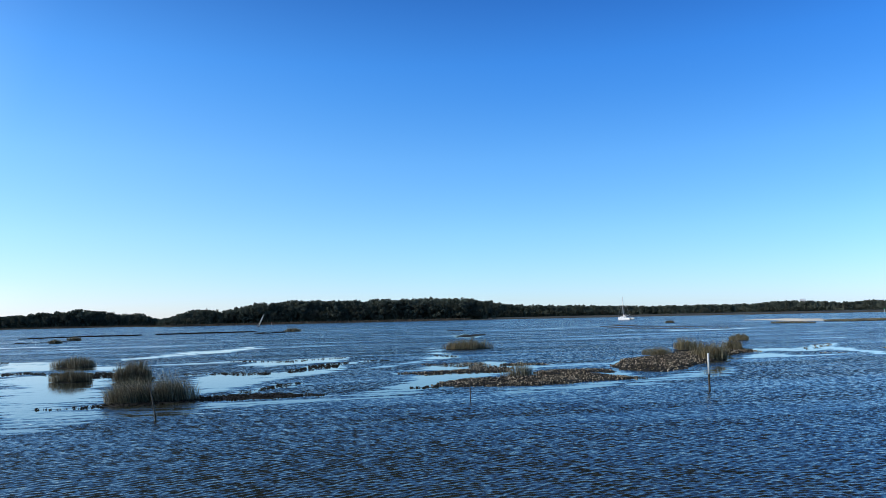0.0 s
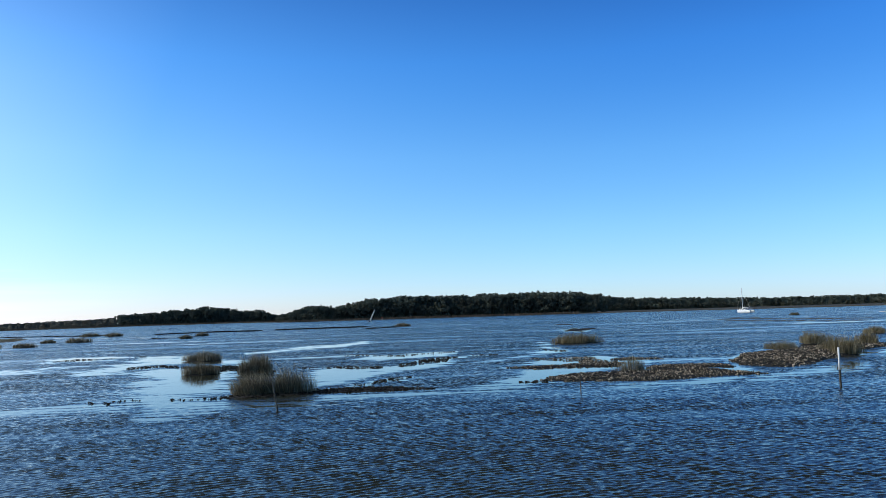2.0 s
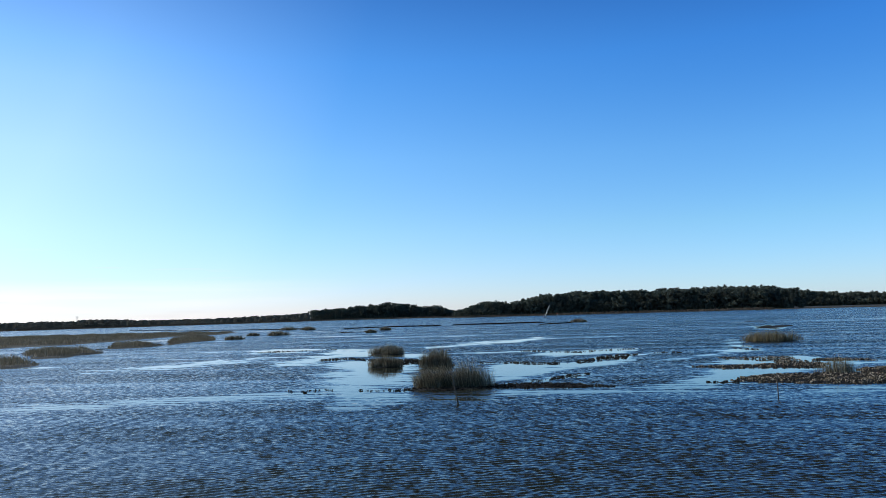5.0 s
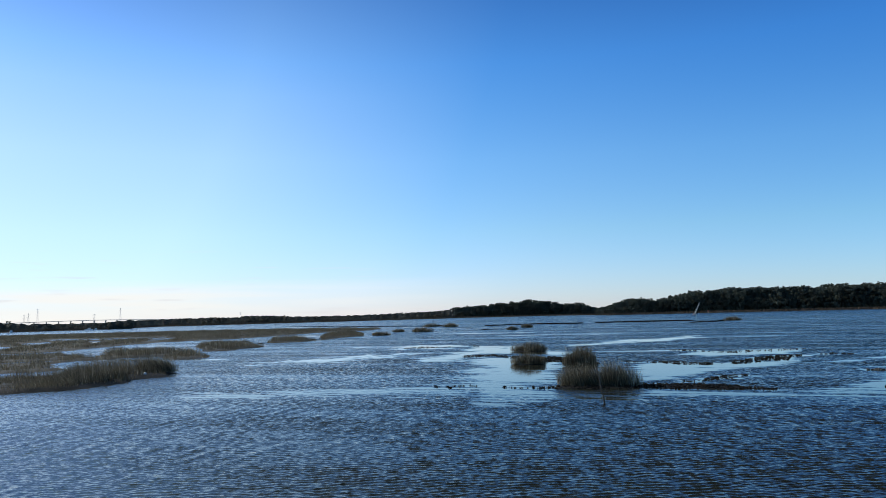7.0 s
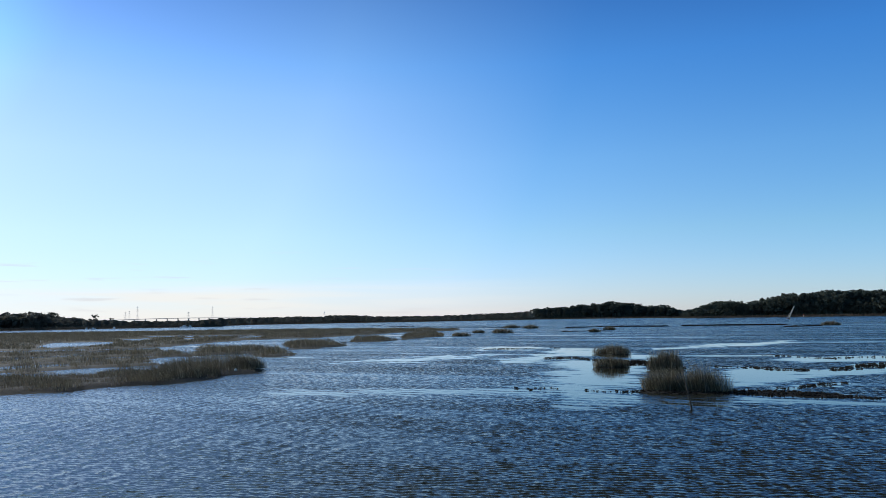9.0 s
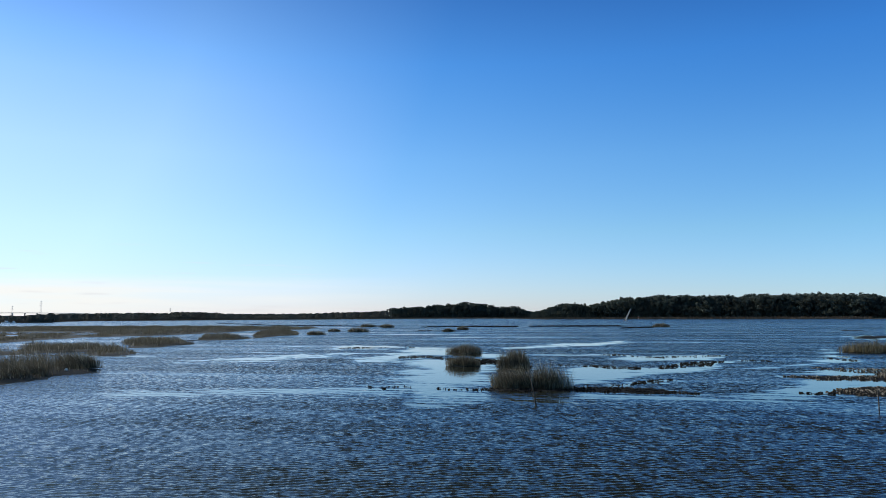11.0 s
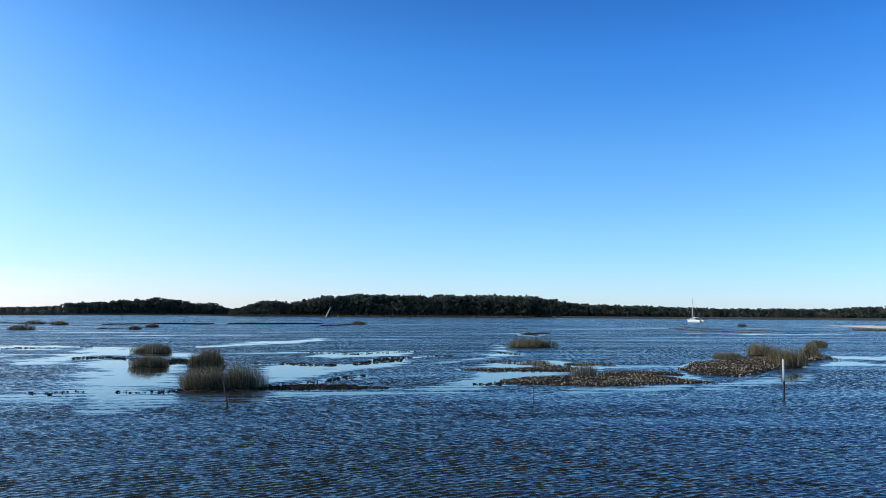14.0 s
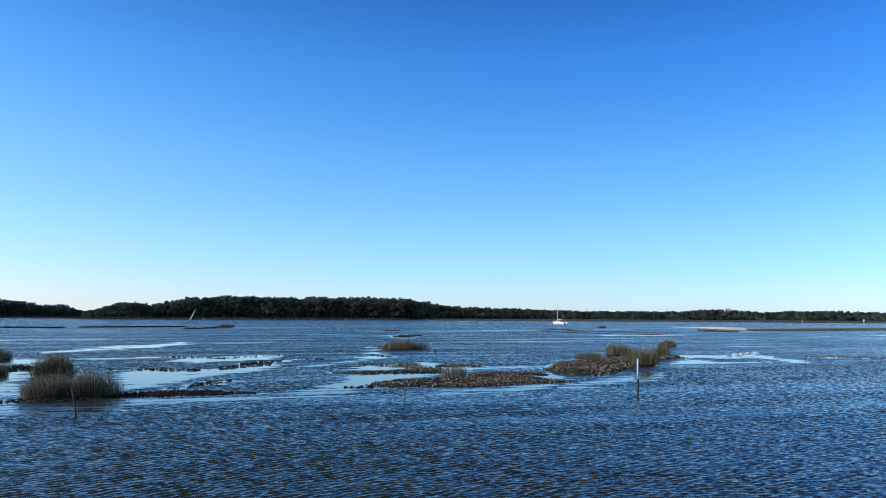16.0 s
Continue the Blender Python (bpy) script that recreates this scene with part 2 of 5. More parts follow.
def water_material():
    m, n, l, b = material("estuary_water", 0.06, 0.5)
    b.inputs["IOR"].default_value = 1.333
    b.inputs["Specular Tint"].default_value = (1.0, 0.90, 0.64, 1)     # warm reflection tint, takes the sky's blue out of the water
    pos = n.new("ShaderNodeNewGeometry").outputs["Position"]
    murk = ramp(n, l, noise_node(n, l, 0.03, 3, pos).outputs["Fac"], [(0.35, (0.024, 0.024, 0.015)), (0.65, (0.029, 0.029, 0.019))])
    l.new(murk, b.inputs["Base Color"])

    def slopes(scale, gain, stretch, turn, detail):
        mp = n.new("ShaderNodeMapping")
        mp.inputs["Scale"].default_value = stretch
        mp.inputs["Rotation"].default_value = (0, 0, radians(turn))
        l.new(pos, mp.inputs["Vector"])
        t = noise_node(n, l, scale, detail, mp.outputs[0], 0.6)
        t.inputs["Distortion"].default_value = 0.4
        s = n.new("ShaderNodeVectorMath")
        s.operation = 'SUBTRACT'
        s.inputs[1].default_value = (0.5, 0.5, 0.5)
        l.new(t.outputs["Color"], s.inputs[0])
        g = n.new("ShaderNodeVectorMath")
        g.operation = 'SCALE'
        l.new(s.outputs[0], g.inputs[0])
        g.inputs["Scale"].default_value = gain
        return g.outputs[0]

    def add(a, c):
        t = n.new("ShaderNodeVectorMath")
        l.new(a, t.inputs[0])
        l.new(c, t.inputs[1])
        return t.outputs[0]
    chop = slopes(6.0, WATER_CHOP, (0.55, 1.0, 1.0), 14, 2)
    ripple = slopes(10.0, WATER_RIPPLE, (0.6, 1.0, 1.0), -8, 3)
    # past the modelled waves the chop lives on in shading, normals tilted to darken it
    far_chop = n.new("ShaderNodeAttribute")
    far_chop.attribute_name = "far_chop"
    tilted = n.new("ShaderNodeVectorMath")
    tilted.inputs[1].default_value = (0.0, -WATER_TILT, 0.0)
    l.new(chop, tilted.inputs[0])
    far_part = n.new("ShaderNodeVectorMath")
    far_part.operation = 'SCALE'
    l.new(tilted.outputs[0], far_part.inputs[0])
    l.new(far_chop.outputs["Fac"], far_part.inputs["Scale"])
    total = add(far_part.outputs[0], ripple)
    # wind: sheltered slicks stay smooth, gusts roughen
    calm = n.new("ShaderNodeAttribute")
    calm.attribute_name = "calm"
    streak = n.new("ShaderNodeMapping")
    streak.inputs["Scale"].default_value = (0.022, 0.17, 1.0)
    streak.inputs["Rotation"].default_value = (0, 0, radians(6))
    l.new(pos, streak.inputs["Vector"])
    gust = noise_node(n, l, 1.0, 7, streak.outputs[0], 0.72)
    gusts = n.new("ShaderNodeMapRange")
    l.new(gust.outputs["Fac"], gusts.inputs["Value"])
    for k, v in zip(("From Min", "From Max", "To Min", "To Max"), (0.36, 0.58, 0.35, 1.1)):
        gusts.inputs[k].default_value = v
    tear = n.new("ShaderNodeMapping")
    tear.inputs["Scale"].default_value = (0.12, 0.9, 1.0)
    tear.inputs["Rotation"].default_value = (0, 0, radians(-9))
    l.new(pos, tear.inputs["Vector"])
    torn = noise_node(n, l, 1.0, 6, tear.outputs[0], 0.68)
    c = maths(n, l, 'ADD', calm.outputs["Fac"], maths(n, l, 'MULTIPLY', maths(n, l, 'SUBTRACT', torn.outputs["Fac"], 0.5), 2.0))
    line = n.new("ShaderNodeMapping")
    line.inputs["Scale"].default_value = (0.016, 0.11, 1.0)
    line.inputs["Rotation"].default_value = (0, 0, radians(-4))
    l.new(pos, line.inputs["Vector"])
    lines = n.new("ShaderNodeMapRange")
    l.new(noise_node(n, l, 1.0, 5, line.outputs[0], 0.62).outputs["Fac"], lines.inputs["Value"])
    for k, v in zip(("From Min", "From Max", "To Min", "To Max"), (0.56, 0.66, 0.0, 0.8)):
        lines.inputs[k].default_value = v
    c = maths(n, l, 'ADD', c, maths(n, l, 'MULTIPLY', lines.outputs[0], far_chop.outputs["Fac"]))
    cr = n.new("ShaderNodeMapRange")
    cr.interpolation_type = 'SMOOTHSTEP'
    l.new(c, cr.inputs["Value"])
    for k, v in zip(("From Min", "From Max", "To Min", "To Max"), (0.2, 0.8, 1.0, 0.0)):
        cr.inputs[k].default_value = v
    strength = maths(n, l, 'MULTIPLY', gusts.outputs[0], cr.outputs[0])
    l.new(maths(n, l, 'ADD', maths(n, l, 'MULTIPLY', strength, 0.10), 0.035), b.inputs["Roughness"])
    sc = n.new("ShaderNodeVectorMath")
    sc.operation = 'SCALE'
    l.new(total, sc.inputs[0])
    l.new(strength, sc.inputs["Scale"])
    flat = n.new("ShaderNodeVectorMath")
    flat.operation = 'MULTIPLY'
    flat.inputs[1].default_value = (1, 1, 0)
    l.new(sc.outputs[0], flat.inputs[0])
    up = n.new("ShaderNodeVectorMath")
    l.new(n.new("ShaderNodeNewGeometry").outputs["Normal"], up.inputs[1])
    l.new(flat.outputs[0], up.inputs[0])
    unit = n.new("ShaderNodeVectorMath")
    unit.operation = 'NORMALIZE'
    l.new(up.outputs[0], unit.inputs[0])
    l.new(unit.outputs[0], b.inputs["Normal"])
    return m


WATER_CHOP, WATER_RIPPLE, WATER_TILT = 1.5, 0.5, 0.20
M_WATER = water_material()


# ---- helpers for building ----
def mesh_from(name, verts, faces, mat, smooth=False):
    """A mesh from arrays: verts (n, 3); faces, a list of (k, 3 or 4) index arrays."""
    verts = np.asarray(verts, dtype=np.float32)
    me = bpy.data.meshes.new(name)
    loops = np.concatenate([np.asarray(f, dtype=np.int32).ravel() for f in faces])
    sizes = np.concatenate([np.full(len(f), np.asarray(f).shape[1], dtype=np.int32) for f in faces])
    me.vertices.add(len(verts))
    me.vertices.foreach_set("co", verts.ravel())
    me.loops.add(len(loops))
    me.loops.foreach_set("vertex_index", loops)
    me.polygons.add(len(sizes))
    me.polygons.foreach_set("loop_start", np.concatenate(([0], np.cumsum(sizes)[:-1])).astype(np.int32))
    me.polygons.foreach_set("loop_total", sizes)
    if smooth:
        me.polygons.foreach_set("use_smooth", np.ones(len(sizes), dtype=bool))
    me.update(calc_edges=True)
    me.materials.append(mat)
    return me


def bm_mesh(name, bm, mat, smooth=False):
    me = bpy.data.meshes.new(name)
    bm.normal_update()
    bm.to_mesh(me)
    bm.free()
    me.materials.append(mat)
    for p in me.polygons:
        p.use_smooth = smooth
    return me


def part(name, bm, mat, parent, label="", smooth=False):
    ob = new(name, bm_mesh(name, bm, mat, smooth))
    ob.parent = parent
    return tagged(ob, label)


def thing(name, m, label, category, group="", kind=""):
    ob = new(name)
    ob.matrix_world = m
    return tagged(ob, label, category, group, kind)


def tube(bm, points, radii, sides=8):
    """A capped tube through points."""
    rings = []
    for i, (p, r) in enumerate(zip(points, radii)):
        p = Vector(p)
        d = (Vector(points[min(i + 1, len(points) - 1)]) - Vector(points[max(i - 1, 0)])).normalized()
        u = d.orthogonal().normalized()
        v = d.cross(u)
        rings.append([bm.verts.new(p + r * (math.cos(a) * u + math.sin(a) * v)) for a in (2 * math.pi * k / sides for k in range(sides))])
    for a, b in zip(rings, rings[1:]):
        for k in range(sides):
            bm.faces.new((a[k], a[(k + 1) % sides], b[(k + 1) % sides], b[k]))
    bm.faces.new(rings[0][::-1])
    bm.faces.new(rings[-1])
    return bm


def block(bm, x, y, z, sx, sy, sz, bevel=0.0, turn=0.0):
    """A bevelled block whose base centre is x, y, z."""
    r = bmesh.ops.create_cube(bm, size=1)
    vs = r["verts"]
    bmesh.ops.transform(bm, matrix=pose(x, y, z + sz / 2, 0, 0, turn) @ Matrix.Diagonal((sx, sy, sz, 1)), verts=vs)
    if bevel:
        es = list({e for v in vs for e in v.link_edges})
        bmesh.ops.bevel(bm, geom=es, offset=bevel, segments=2, affect='EDGES')
    return bm


def polar(az, d, z=0.0):
    """A place at az degrees left of +y, d metres off."""
    return Vector((-math.sin(radians(az)) * d, math.cos(radians(az)) * d, z))


def strip_inside(stations, x, y, cap=0.25):
    """How far inside a strip of (x, y, half width) stations a place lies; negative outside.
    The half width runs outwards from the landing at the origin."""
    best = np.full(np.shape(x), -50.0)
    a, d = np.arctan2(x, y), np.hypot(x, y)
    for (x0, y0, h0), (x1, y1, h1) in zip(stations, stations[1:]):
        a0, a1, d0, d1 = math.atan2(x0, y0), math.atan2(x1, y1), math.hypot(x0, y0), math.hypot(x1, y1)
        if abs(a1 - a0) < 1e-3:
            a1 = a0 + 1e-3
        u = np.clip((a - a0) / (a1 - a0), 0, 1)
        out = np.abs(a - (a0 + u * (a1 - a0))) * d
        inside = h0 + u * (h1 - h0) - np.abs(d - (d0 + u * (d1 - d0)))
        best = np.maximum(best, np.where(out > 0, np.minimum(inside, cap - out), inside))
    return best


def field_inside(poly, x, y):
    """How far inside a closed outline a place lies; negative outside."""
    p = np.asarray(poly, dtype=float)
    q = np.roll(p, -1, axis=0)
    dist = np.full(np.shape(x), 1e9)
    odd = np.zeros(np.shape(x), dtype=bool)
    for (ax, ay), (bx, by) in zip(p, q):
        ex, ey = bx - ax, by - ay
        t = np.clip(((x - ax) * ex + (y - ay) * ey) / (ex * ex + ey * ey), 0, 1)
        dist = np.minimum(dist, np.hypot(x - ax - t * ex, y - ay - t * ey))
        cross = ((ay > y) != (by > y)) & (x < (bx - ax) * (y - ay) / (by - ay + 1e-12) + ax)
        odd ^= cross
    return np.where(odd, dist, -dist)


def ripple_noise(x, y, scale, seed):
    """Cheap smooth noise, about -1 to 1."""
    r = np.random.RandomState(seed)
    s = np.zeros(np.shape(x))
    for k in range(6):
        a, f, p = r.uniform(0, 6.28), r.uniform(0.5, 1.8) / scale, r.uniform(0, 6.28)
        s += np.sin((x * math.cos(a) + y * math.sin(a)) * f * 6.28 + p)
    return s / 3.0


def bank_mesh(name, inside, box, step, height, mat, seed=1, slope=0.25, edge=0.35, lumps=0.25):
    """Low ground where inside(x, y) is positive, its rim under the water."""
    x0, x1, y0, y1 = box
    nx, ny = max(4, int((x1 - x0) / step)), max(4, int((y1 - y0) / step))
    gx, gy = np.meshgrid(np.linspace(x0, x1, nx), np.linspace(y0, y1, ny))
    r = np.random.RandomState(seed)
    gx, gy = gx + r.uniform(-0.3, 0.3, gx.shape) * step, gy + r.uniform(-0.3, 0.3, gx.shape) * step
    s = inside(gx, gy) + 0.3 * edge * ripple_noise(gx, gy, 2.5 * max(step, 0.4), seed)
    z = np.clip(s * slope, -0.10, height * (0.8 + lumps * ripple_noise(gx, gy, 3.0, seed + 3))) + r.uniform(-0.012, 0.012, gx.shape)
    keep = s > -edge
    i = np.arange(nx * ny).reshape(ny, nx)
    quad = np.stack([i[:-1, :-1], i[:-1, 1:], i[1:, 1:], i[1:, :-1]], -1).reshape(-1, 4)
    quad = quad[keep.ravel()[quad].any(1)]
    used, inv = np.unique(quad, return_inverse=True)
    v = np.stack([gx.ravel(), gy.ravel(), z.ravel()], 1)[used]
    return mesh_from(name, v, [inv.reshape(-1, 4)], mat, True)


def blades(name, x, y, z, height, width, mat, seed, lean=(-0.16, 0.03), spread=0.22):
    """Grass: one bent, tapering blade at each place."""
    r = np.random.RandomState(seed + 5000)
    k = len(x)
    a = r.uniform(0, 6.283, k)
    wx, wy = np.cos(a) * width / 2, np.sin(a) * width / 2
    lx, ly = lean[0] + r.normal(0, spread, k), lean[1] + r.normal(0, spread, k)
    base = np.stack([x, y, z], 1)
    side = np.stack([wx, wy, np.zeros(k)], 1)
    mid = base + np.stack([lx * 0.35 * height, ly * 0.35 * height, 0.55 * height], 1)
    tip = base + np.stack([lx * 1.05 * height, ly * 1.05 * height, height * (1 - 0.12 * np.abs(lx))], 1)
    v = np.stack([base - side, base + side, mid - 0.8 * side, mid + 0.8 * side, tip], 1).reshape(-1, 3)
    o = (np.arange(k) * 5)[:, None]
    return mesh_from(name, v, [o + np.array([[0, 1, 3, 2]]), o + np.array([[2, 3, 4]])], mat)


def scatter(inside, box, count, seed):
    """Up to count random places in a box where inside() is positive."""
    r = np.random.RandomState(seed)
    x, y = r.uniform(box[0], box[1], count), r.uniform(box[2], box[3], count)
    s = inside(x, y)
    k = s > 0
    return x[k], y[k], s[k]


def shells(name, x, y, z, size, mat, seed, each=4):
    """Oyster clusters: upright, splayed, wedge-like shells at each place."""
    r = np.random.RandomState(seed)
    x, y, z, size = (np.repeat(q, each) for q in (x, y, z, size))
    k = len(x)
    x, y = x + r.normal(0, 0.42, k) * size, y + r.normal(0, 0.42, k) * size
    a, tilt, az = r.uniform(0, 6.283, k), np.abs(r.normal(0, 1.05, k)), r.uniform(0, 6.283, k)
    up = np.stack([np.sin(tilt) * np.cos(az), np.sin(tilt) * np.sin(az), np.cos(tilt)], 1)
    flat = np.stack([np.cos(a), np.sin(a), np.zeros(k)], 1)
    flat -= up * (flat * up).sum(1, keepdims=True)
    flat /= np.linalg.norm(flat, axis=1, keepdims=True)
    thick = np.cross(up, flat)
    s = (size * r.uniform(0.6, 1.15, k))[:, None]
    c = np.stack([x, y, z - 0.02], 1)
    v = np.stack([c - 0.1 * flat * s, c + 0.1 * flat * s,
                  c + up * s * 0.42 - flat * s * 0.5, c + up * s * 0.36 + thick * s * 0.3, c + up * s * 0.46 + flat * s * 0.48, c + up * s * 0.4 - thick * s * 0.28,
                  c + up * s * 0.74 - flat * s * 0.2, c + up * s * 0.8 + flat * s * 0.2], 1).reshape(-1, 3)
    o = (np.arange(k) * 8)[:, None]
    quads = [[0, 1, 3, 2], [1, 4, 3, 3], [2, 3, 7, 6], [3, 4, 7, 7], [1, 0, 2, 5], [1, 5, 4, 4], [5, 2, 6, 6], [5, 6, 7, 4]]
    f4 = np.concatenate([o + np.array([q]) for q in quads if q[2] != q[3]])
    f3 = np.concatenate([o + np.array([q[:3]]) for q in quads if q[2] == q[3]])
    return mesh_from(name, v, [f4, f3], mat)


WAVES, WAVE_STEEP, CROSS_STEEP = 64, 0.042, 0.022

# ---- the plan: shoals, reefs and marsh, as (x, y, half width) strips ----
REEFS = {
    "reef_by_clump": ([(-7.6, 37.8, 0.46), (-5.6, 37.9, 0.66), (-3.5, 38.8, 0.85), (-2.1, 38.9, 1.15), (-0.6, 39.0, 1.15), (0.8, 38.6, 0.85), (2.0, 38.4, 0.25), (2.6, 38.0, 0.2)], 1, 0.9),
    "reef_spur": ([(-1.0, 41.5, 0.2), (-0.1, 43.1, 0.65), (0.9, 44.4, 0.85), (1.9, 45.5, 0.3)], 1, 0.6),
    "reef_long": ([(-5.8, 56.3, 0.35), (-3.6, 56.7, 0.35), (-1.9, 55.7, 0.95), (-0.6, 55.1, 0.65), (0.9, 55.0, 0.25), (2.2, 57.0, 1.05), (3.4, 59.2, 2.2), (5.5, 61.5, 2.6), (7.0, 64.0, 0.4)], 1, 0.4),
    "reef_dotted": ([(-4.5, 73.5, 0.4), (-1.9, 72.4, 0.35), (0.0, 70.5, 0.25), (1.9, 69.3, 0.45), (4.1, 71.0, 0.3), (8.0, 73.2, 0.5)], 1, 0.35),
    "reef_row": ([(-22.0, 64.1, 0.3), (-21.0, 64.9, 0.95), (-19.4, 65.5, 1.0), (-16.9, 63.0, 0.9), (-14.2, 60.0, 3.0), (-12.2, 60.5, 2.8), (-9.6, 55.7, 3.4), (-8.2, 54.2, 1.9)], 1, 0.6),
    "reef_upper": ([(12.5, 57.6, 0.3), (13.8, 56.8, 0.5), (15.6, 56.0, 1.7), (16.1, 53.4, 4.0), (16.4, 51.0, 2.6), (16.9, 49.5, 1.6)], 2, 0.5),
    "reef_lower": ([(9.4, 49.7, 0.3), (10.8, 49.0, 0.8), (12.9, 49.5, 1.0), (14.6, 49.8, 1.6), (16.9, 49.5, 1.5)], 2, 0.8),
    "reef_behind_grass": ([(18.4, 54.3, 0.5), (19.6, 54.1, 0.5), (21.4, 53.2, 0.25)], 2, 0.8),
    "reef_front": ([(9.6, 40.3, 0.2), (10.3, 40.8, 1.1), (11.4, 41.1, 2.1), (12.5, 41.1, 2.3), (14.1, 40.8, 2.8), (15.8, 40.5, 2.9), (17.8, 40.8, 2.8), (19.6, 40.9, 2.5), (20.9, 39.8, 1.0), (21.9, 39.2, 0.15)], 2, 1.0),
    "reef_middle": ([(18.0, 45.7, 1.1), (19.6, 45.1, 2.0), (21.9, 45.6, 1.2), (22.6, 44.6, 0.6)], 2, 1.0),
    "reef_bank": ([(25.2, 48.5, 1.2), (26.6, 49.7, 5.4), (28.4, 49.6, 7.4), (30.1, 50.0, 8.6), (32.8, 52.0, 9.6), (37.0, 55.2, 8.8), (39.5, 56.5, 8.0), (42.4, 58.9, 4.4), (45.0, 59.6, 2.2)], 3, 1.0),
    "reef_islet": ([(8.2, 39.5, 0.15), (9.1, 39.4, 0.22)], 1, 0.9),
    "reef_point": ([(43.5, 57.8, 0.9), (45.1, 58.4, 0.9)], 3, 0.5),
    "reef_far_a": ([(52.4, 60.6, 1.1), (56.5, 63.6, 2.0), (59.8, 65.2, 0.8)], 3, 0.25),
    "reef_far_b": ([(48.1, 53.4, 0.35), (49.4, 52.7, 0.2)], 3, 0.5),
    "reef_far_c": ([(57.8, 56.2, 0.5), (60.0, 55.1, 1.1), (61.8, 53.5, 1.2), (64.5, 51.5, 0.9)], 3, 0.5),
    "reef_low_a": ([(8.9, 65.7, 0.35), (10.6, 65.4, 0.35)], 1, 0.6),
    "reef_low_b": ([(16.4, 70.8, 0.25), (17.7, 67.9, 0.32)], 1, 0.6),
    "reef_low_c": ([(-34.9, 80.9, 0.3), (-33.6, 83.0, 0.9), (-31.2, 82.6, 0.3), (-30.0, 83.3, 0.5)], 1, 0.4),
    "reef_low_d": ([(-28.6, 85.6, 0.3), (-27.5, 85.5, 0.3)], 1, 0.5),
}
BARS = {
    "mud_bar_a": [(-69.1, 227.8, 1.4), (-57.2, 239.8, 1.8), (-40.6, 241.0, 2.5)],
    "mud_bar_b": [(-53.8, 172.9, 1.0), (-50.6, 176.8, 0.6), (-43.8, 186.4, 0.6)],
    "mud_bar_c": [(-42.9, 234.2, 1.4), (-41.2, 238.0, 4.0), (-39.2, 242.0, 2.0)],
    "mud_bar_d": [(-35.4, 243.8, 1.7), (-21.4, 249.9, 5.5), (-4.3, 252.2, 3.8)],
    "mud_bar_e": [(-4.3, 212.6, 1.0), (-0.6, 219.4, 3.2), (5.2, 228.4, 1.6)],
    "mud_bar_k": [(-221.9, 343.6, 1.2), (-149.4, 269.8, 2.0), (-121.9, 260.1, 1.2), (-98.5, 245.3, 1.6), (-88.9, 251.2, 0.8)],
    "mud_bar_l": [(-71.4, 100.7, 0.3), (-69.7, 106.2, 0.5), (-69.5, 114.9, 0.5), (-70.8, 125.9, 0.3)],
    "mud_bar_f": [(36.0, 132.0, 3.0), (42.9, 138.9, 4.0)],
    "mud_bar_g": [(46.9, 186.7, 1.8), (50.3, 182.8, 1.8)],
    "mud_bar_h": [(89.5, 176.1, 2.0), (86.4, 158.6, 2.0), (92.0, 141.6, 0.6), (99.0, 136.4, 0.7)],
    "mud_bar_i": [(107.8, 208.8, 0.8), (99.4, 179.3, 1.4), (101.7, 162.8, 1.2), (106.0, 155.0, 0.8), (111.8, 149.9, 0.6)],
    "mud_bar_j": [(92.0, 186.0, 0.8), (98.0, 190.0, 2.2), (108.0, 193.0, 1.4)],
}
SLICKS, POOLS = [], []


def slick(weight, *outline):
    """Sheltered smooth water; weight: how smooth."""
    SLICKS.append((weight, outline))


def pool(*outline):
    """Open water inside the marsh."""
    POOLS.append(outline)


slick(1, (-21.3, 65.4), (-16.8, 62.9), (-12.7, 58.4), (-11.4, 57.7), (-9.8, 47.2), (-8.1, 40.8), (-10.6, 39.9), (-12.7, 39.4))
slick(0.75, (-17.3, 49.5), (-17.0, 53.5), (-14.6, 52.7), (-10.3, 37.1), (-12.4, 36.6))
slick(1, (-26.9, 82.4), (-21.8, 83.1), (-15.3, 70.3), (-13.5, 69.2), (-12.5, 64.3), (-18.2, 69.7), (-23.4, 72.0))
slick(1, (-5.1, 54.3), (-3.8, 55.8), (1.1, 55.3), (5.7, 59.2), (5.6, 55.8), (1.8, 50.6), (-0.8, 47.4), (-2.3, 42.9), (-3.7, 41.7))
slick(1, (-2.7, 67.4), (-0.2, 69.3), (4.8, 74.1), (7.7, 74.3), (6.4, 66.9), (3.2, 64.6), (-0.2, 62.7))
slick(0.65, (-3.3, 37.1), (-0.6, 36.4), (2.5, 37.0), (6.5, 36.8), (6.9, 35.5), (3.5, 35.5), (-0.6, 34.5), (-2.8, 34.6))
slick(0.6, (3.7, 37.6), (5.7, 39.7), (7.5, 42.4), (9.0, 46.7), (10.8, 47.7), (11.3, 43.7), (8.6, 38.2), (7.6, 36.3), (4.9, 35.9))
slick(1, (10.1, 48.1), (12.7, 48.8), (18.4, 48.4), (14.9, 45.5), (10.7, 41.5), (9.5, 40.6), (8.1, 38.5), (6.9, 39.1))
slick(1, (11.9, 56.9), (18.4, 59.1), (19.1, 55.4), (19.0, 49.9), (15.7, 50.6), (11.8, 52.2))
slick(0.6, (6.2, 55.5), (8.1, 56.3), (10.6, 60.0), (15.5, 68.9), (18.8, 72.5), (18.5, 66.8), (14.0, 62.0), (10.0, 56.6), (7.4, 54.8))
slick(1, (33.8, 134.7), (40.7, 147.4), (41.0, 135.6), (34.4, 120.7))
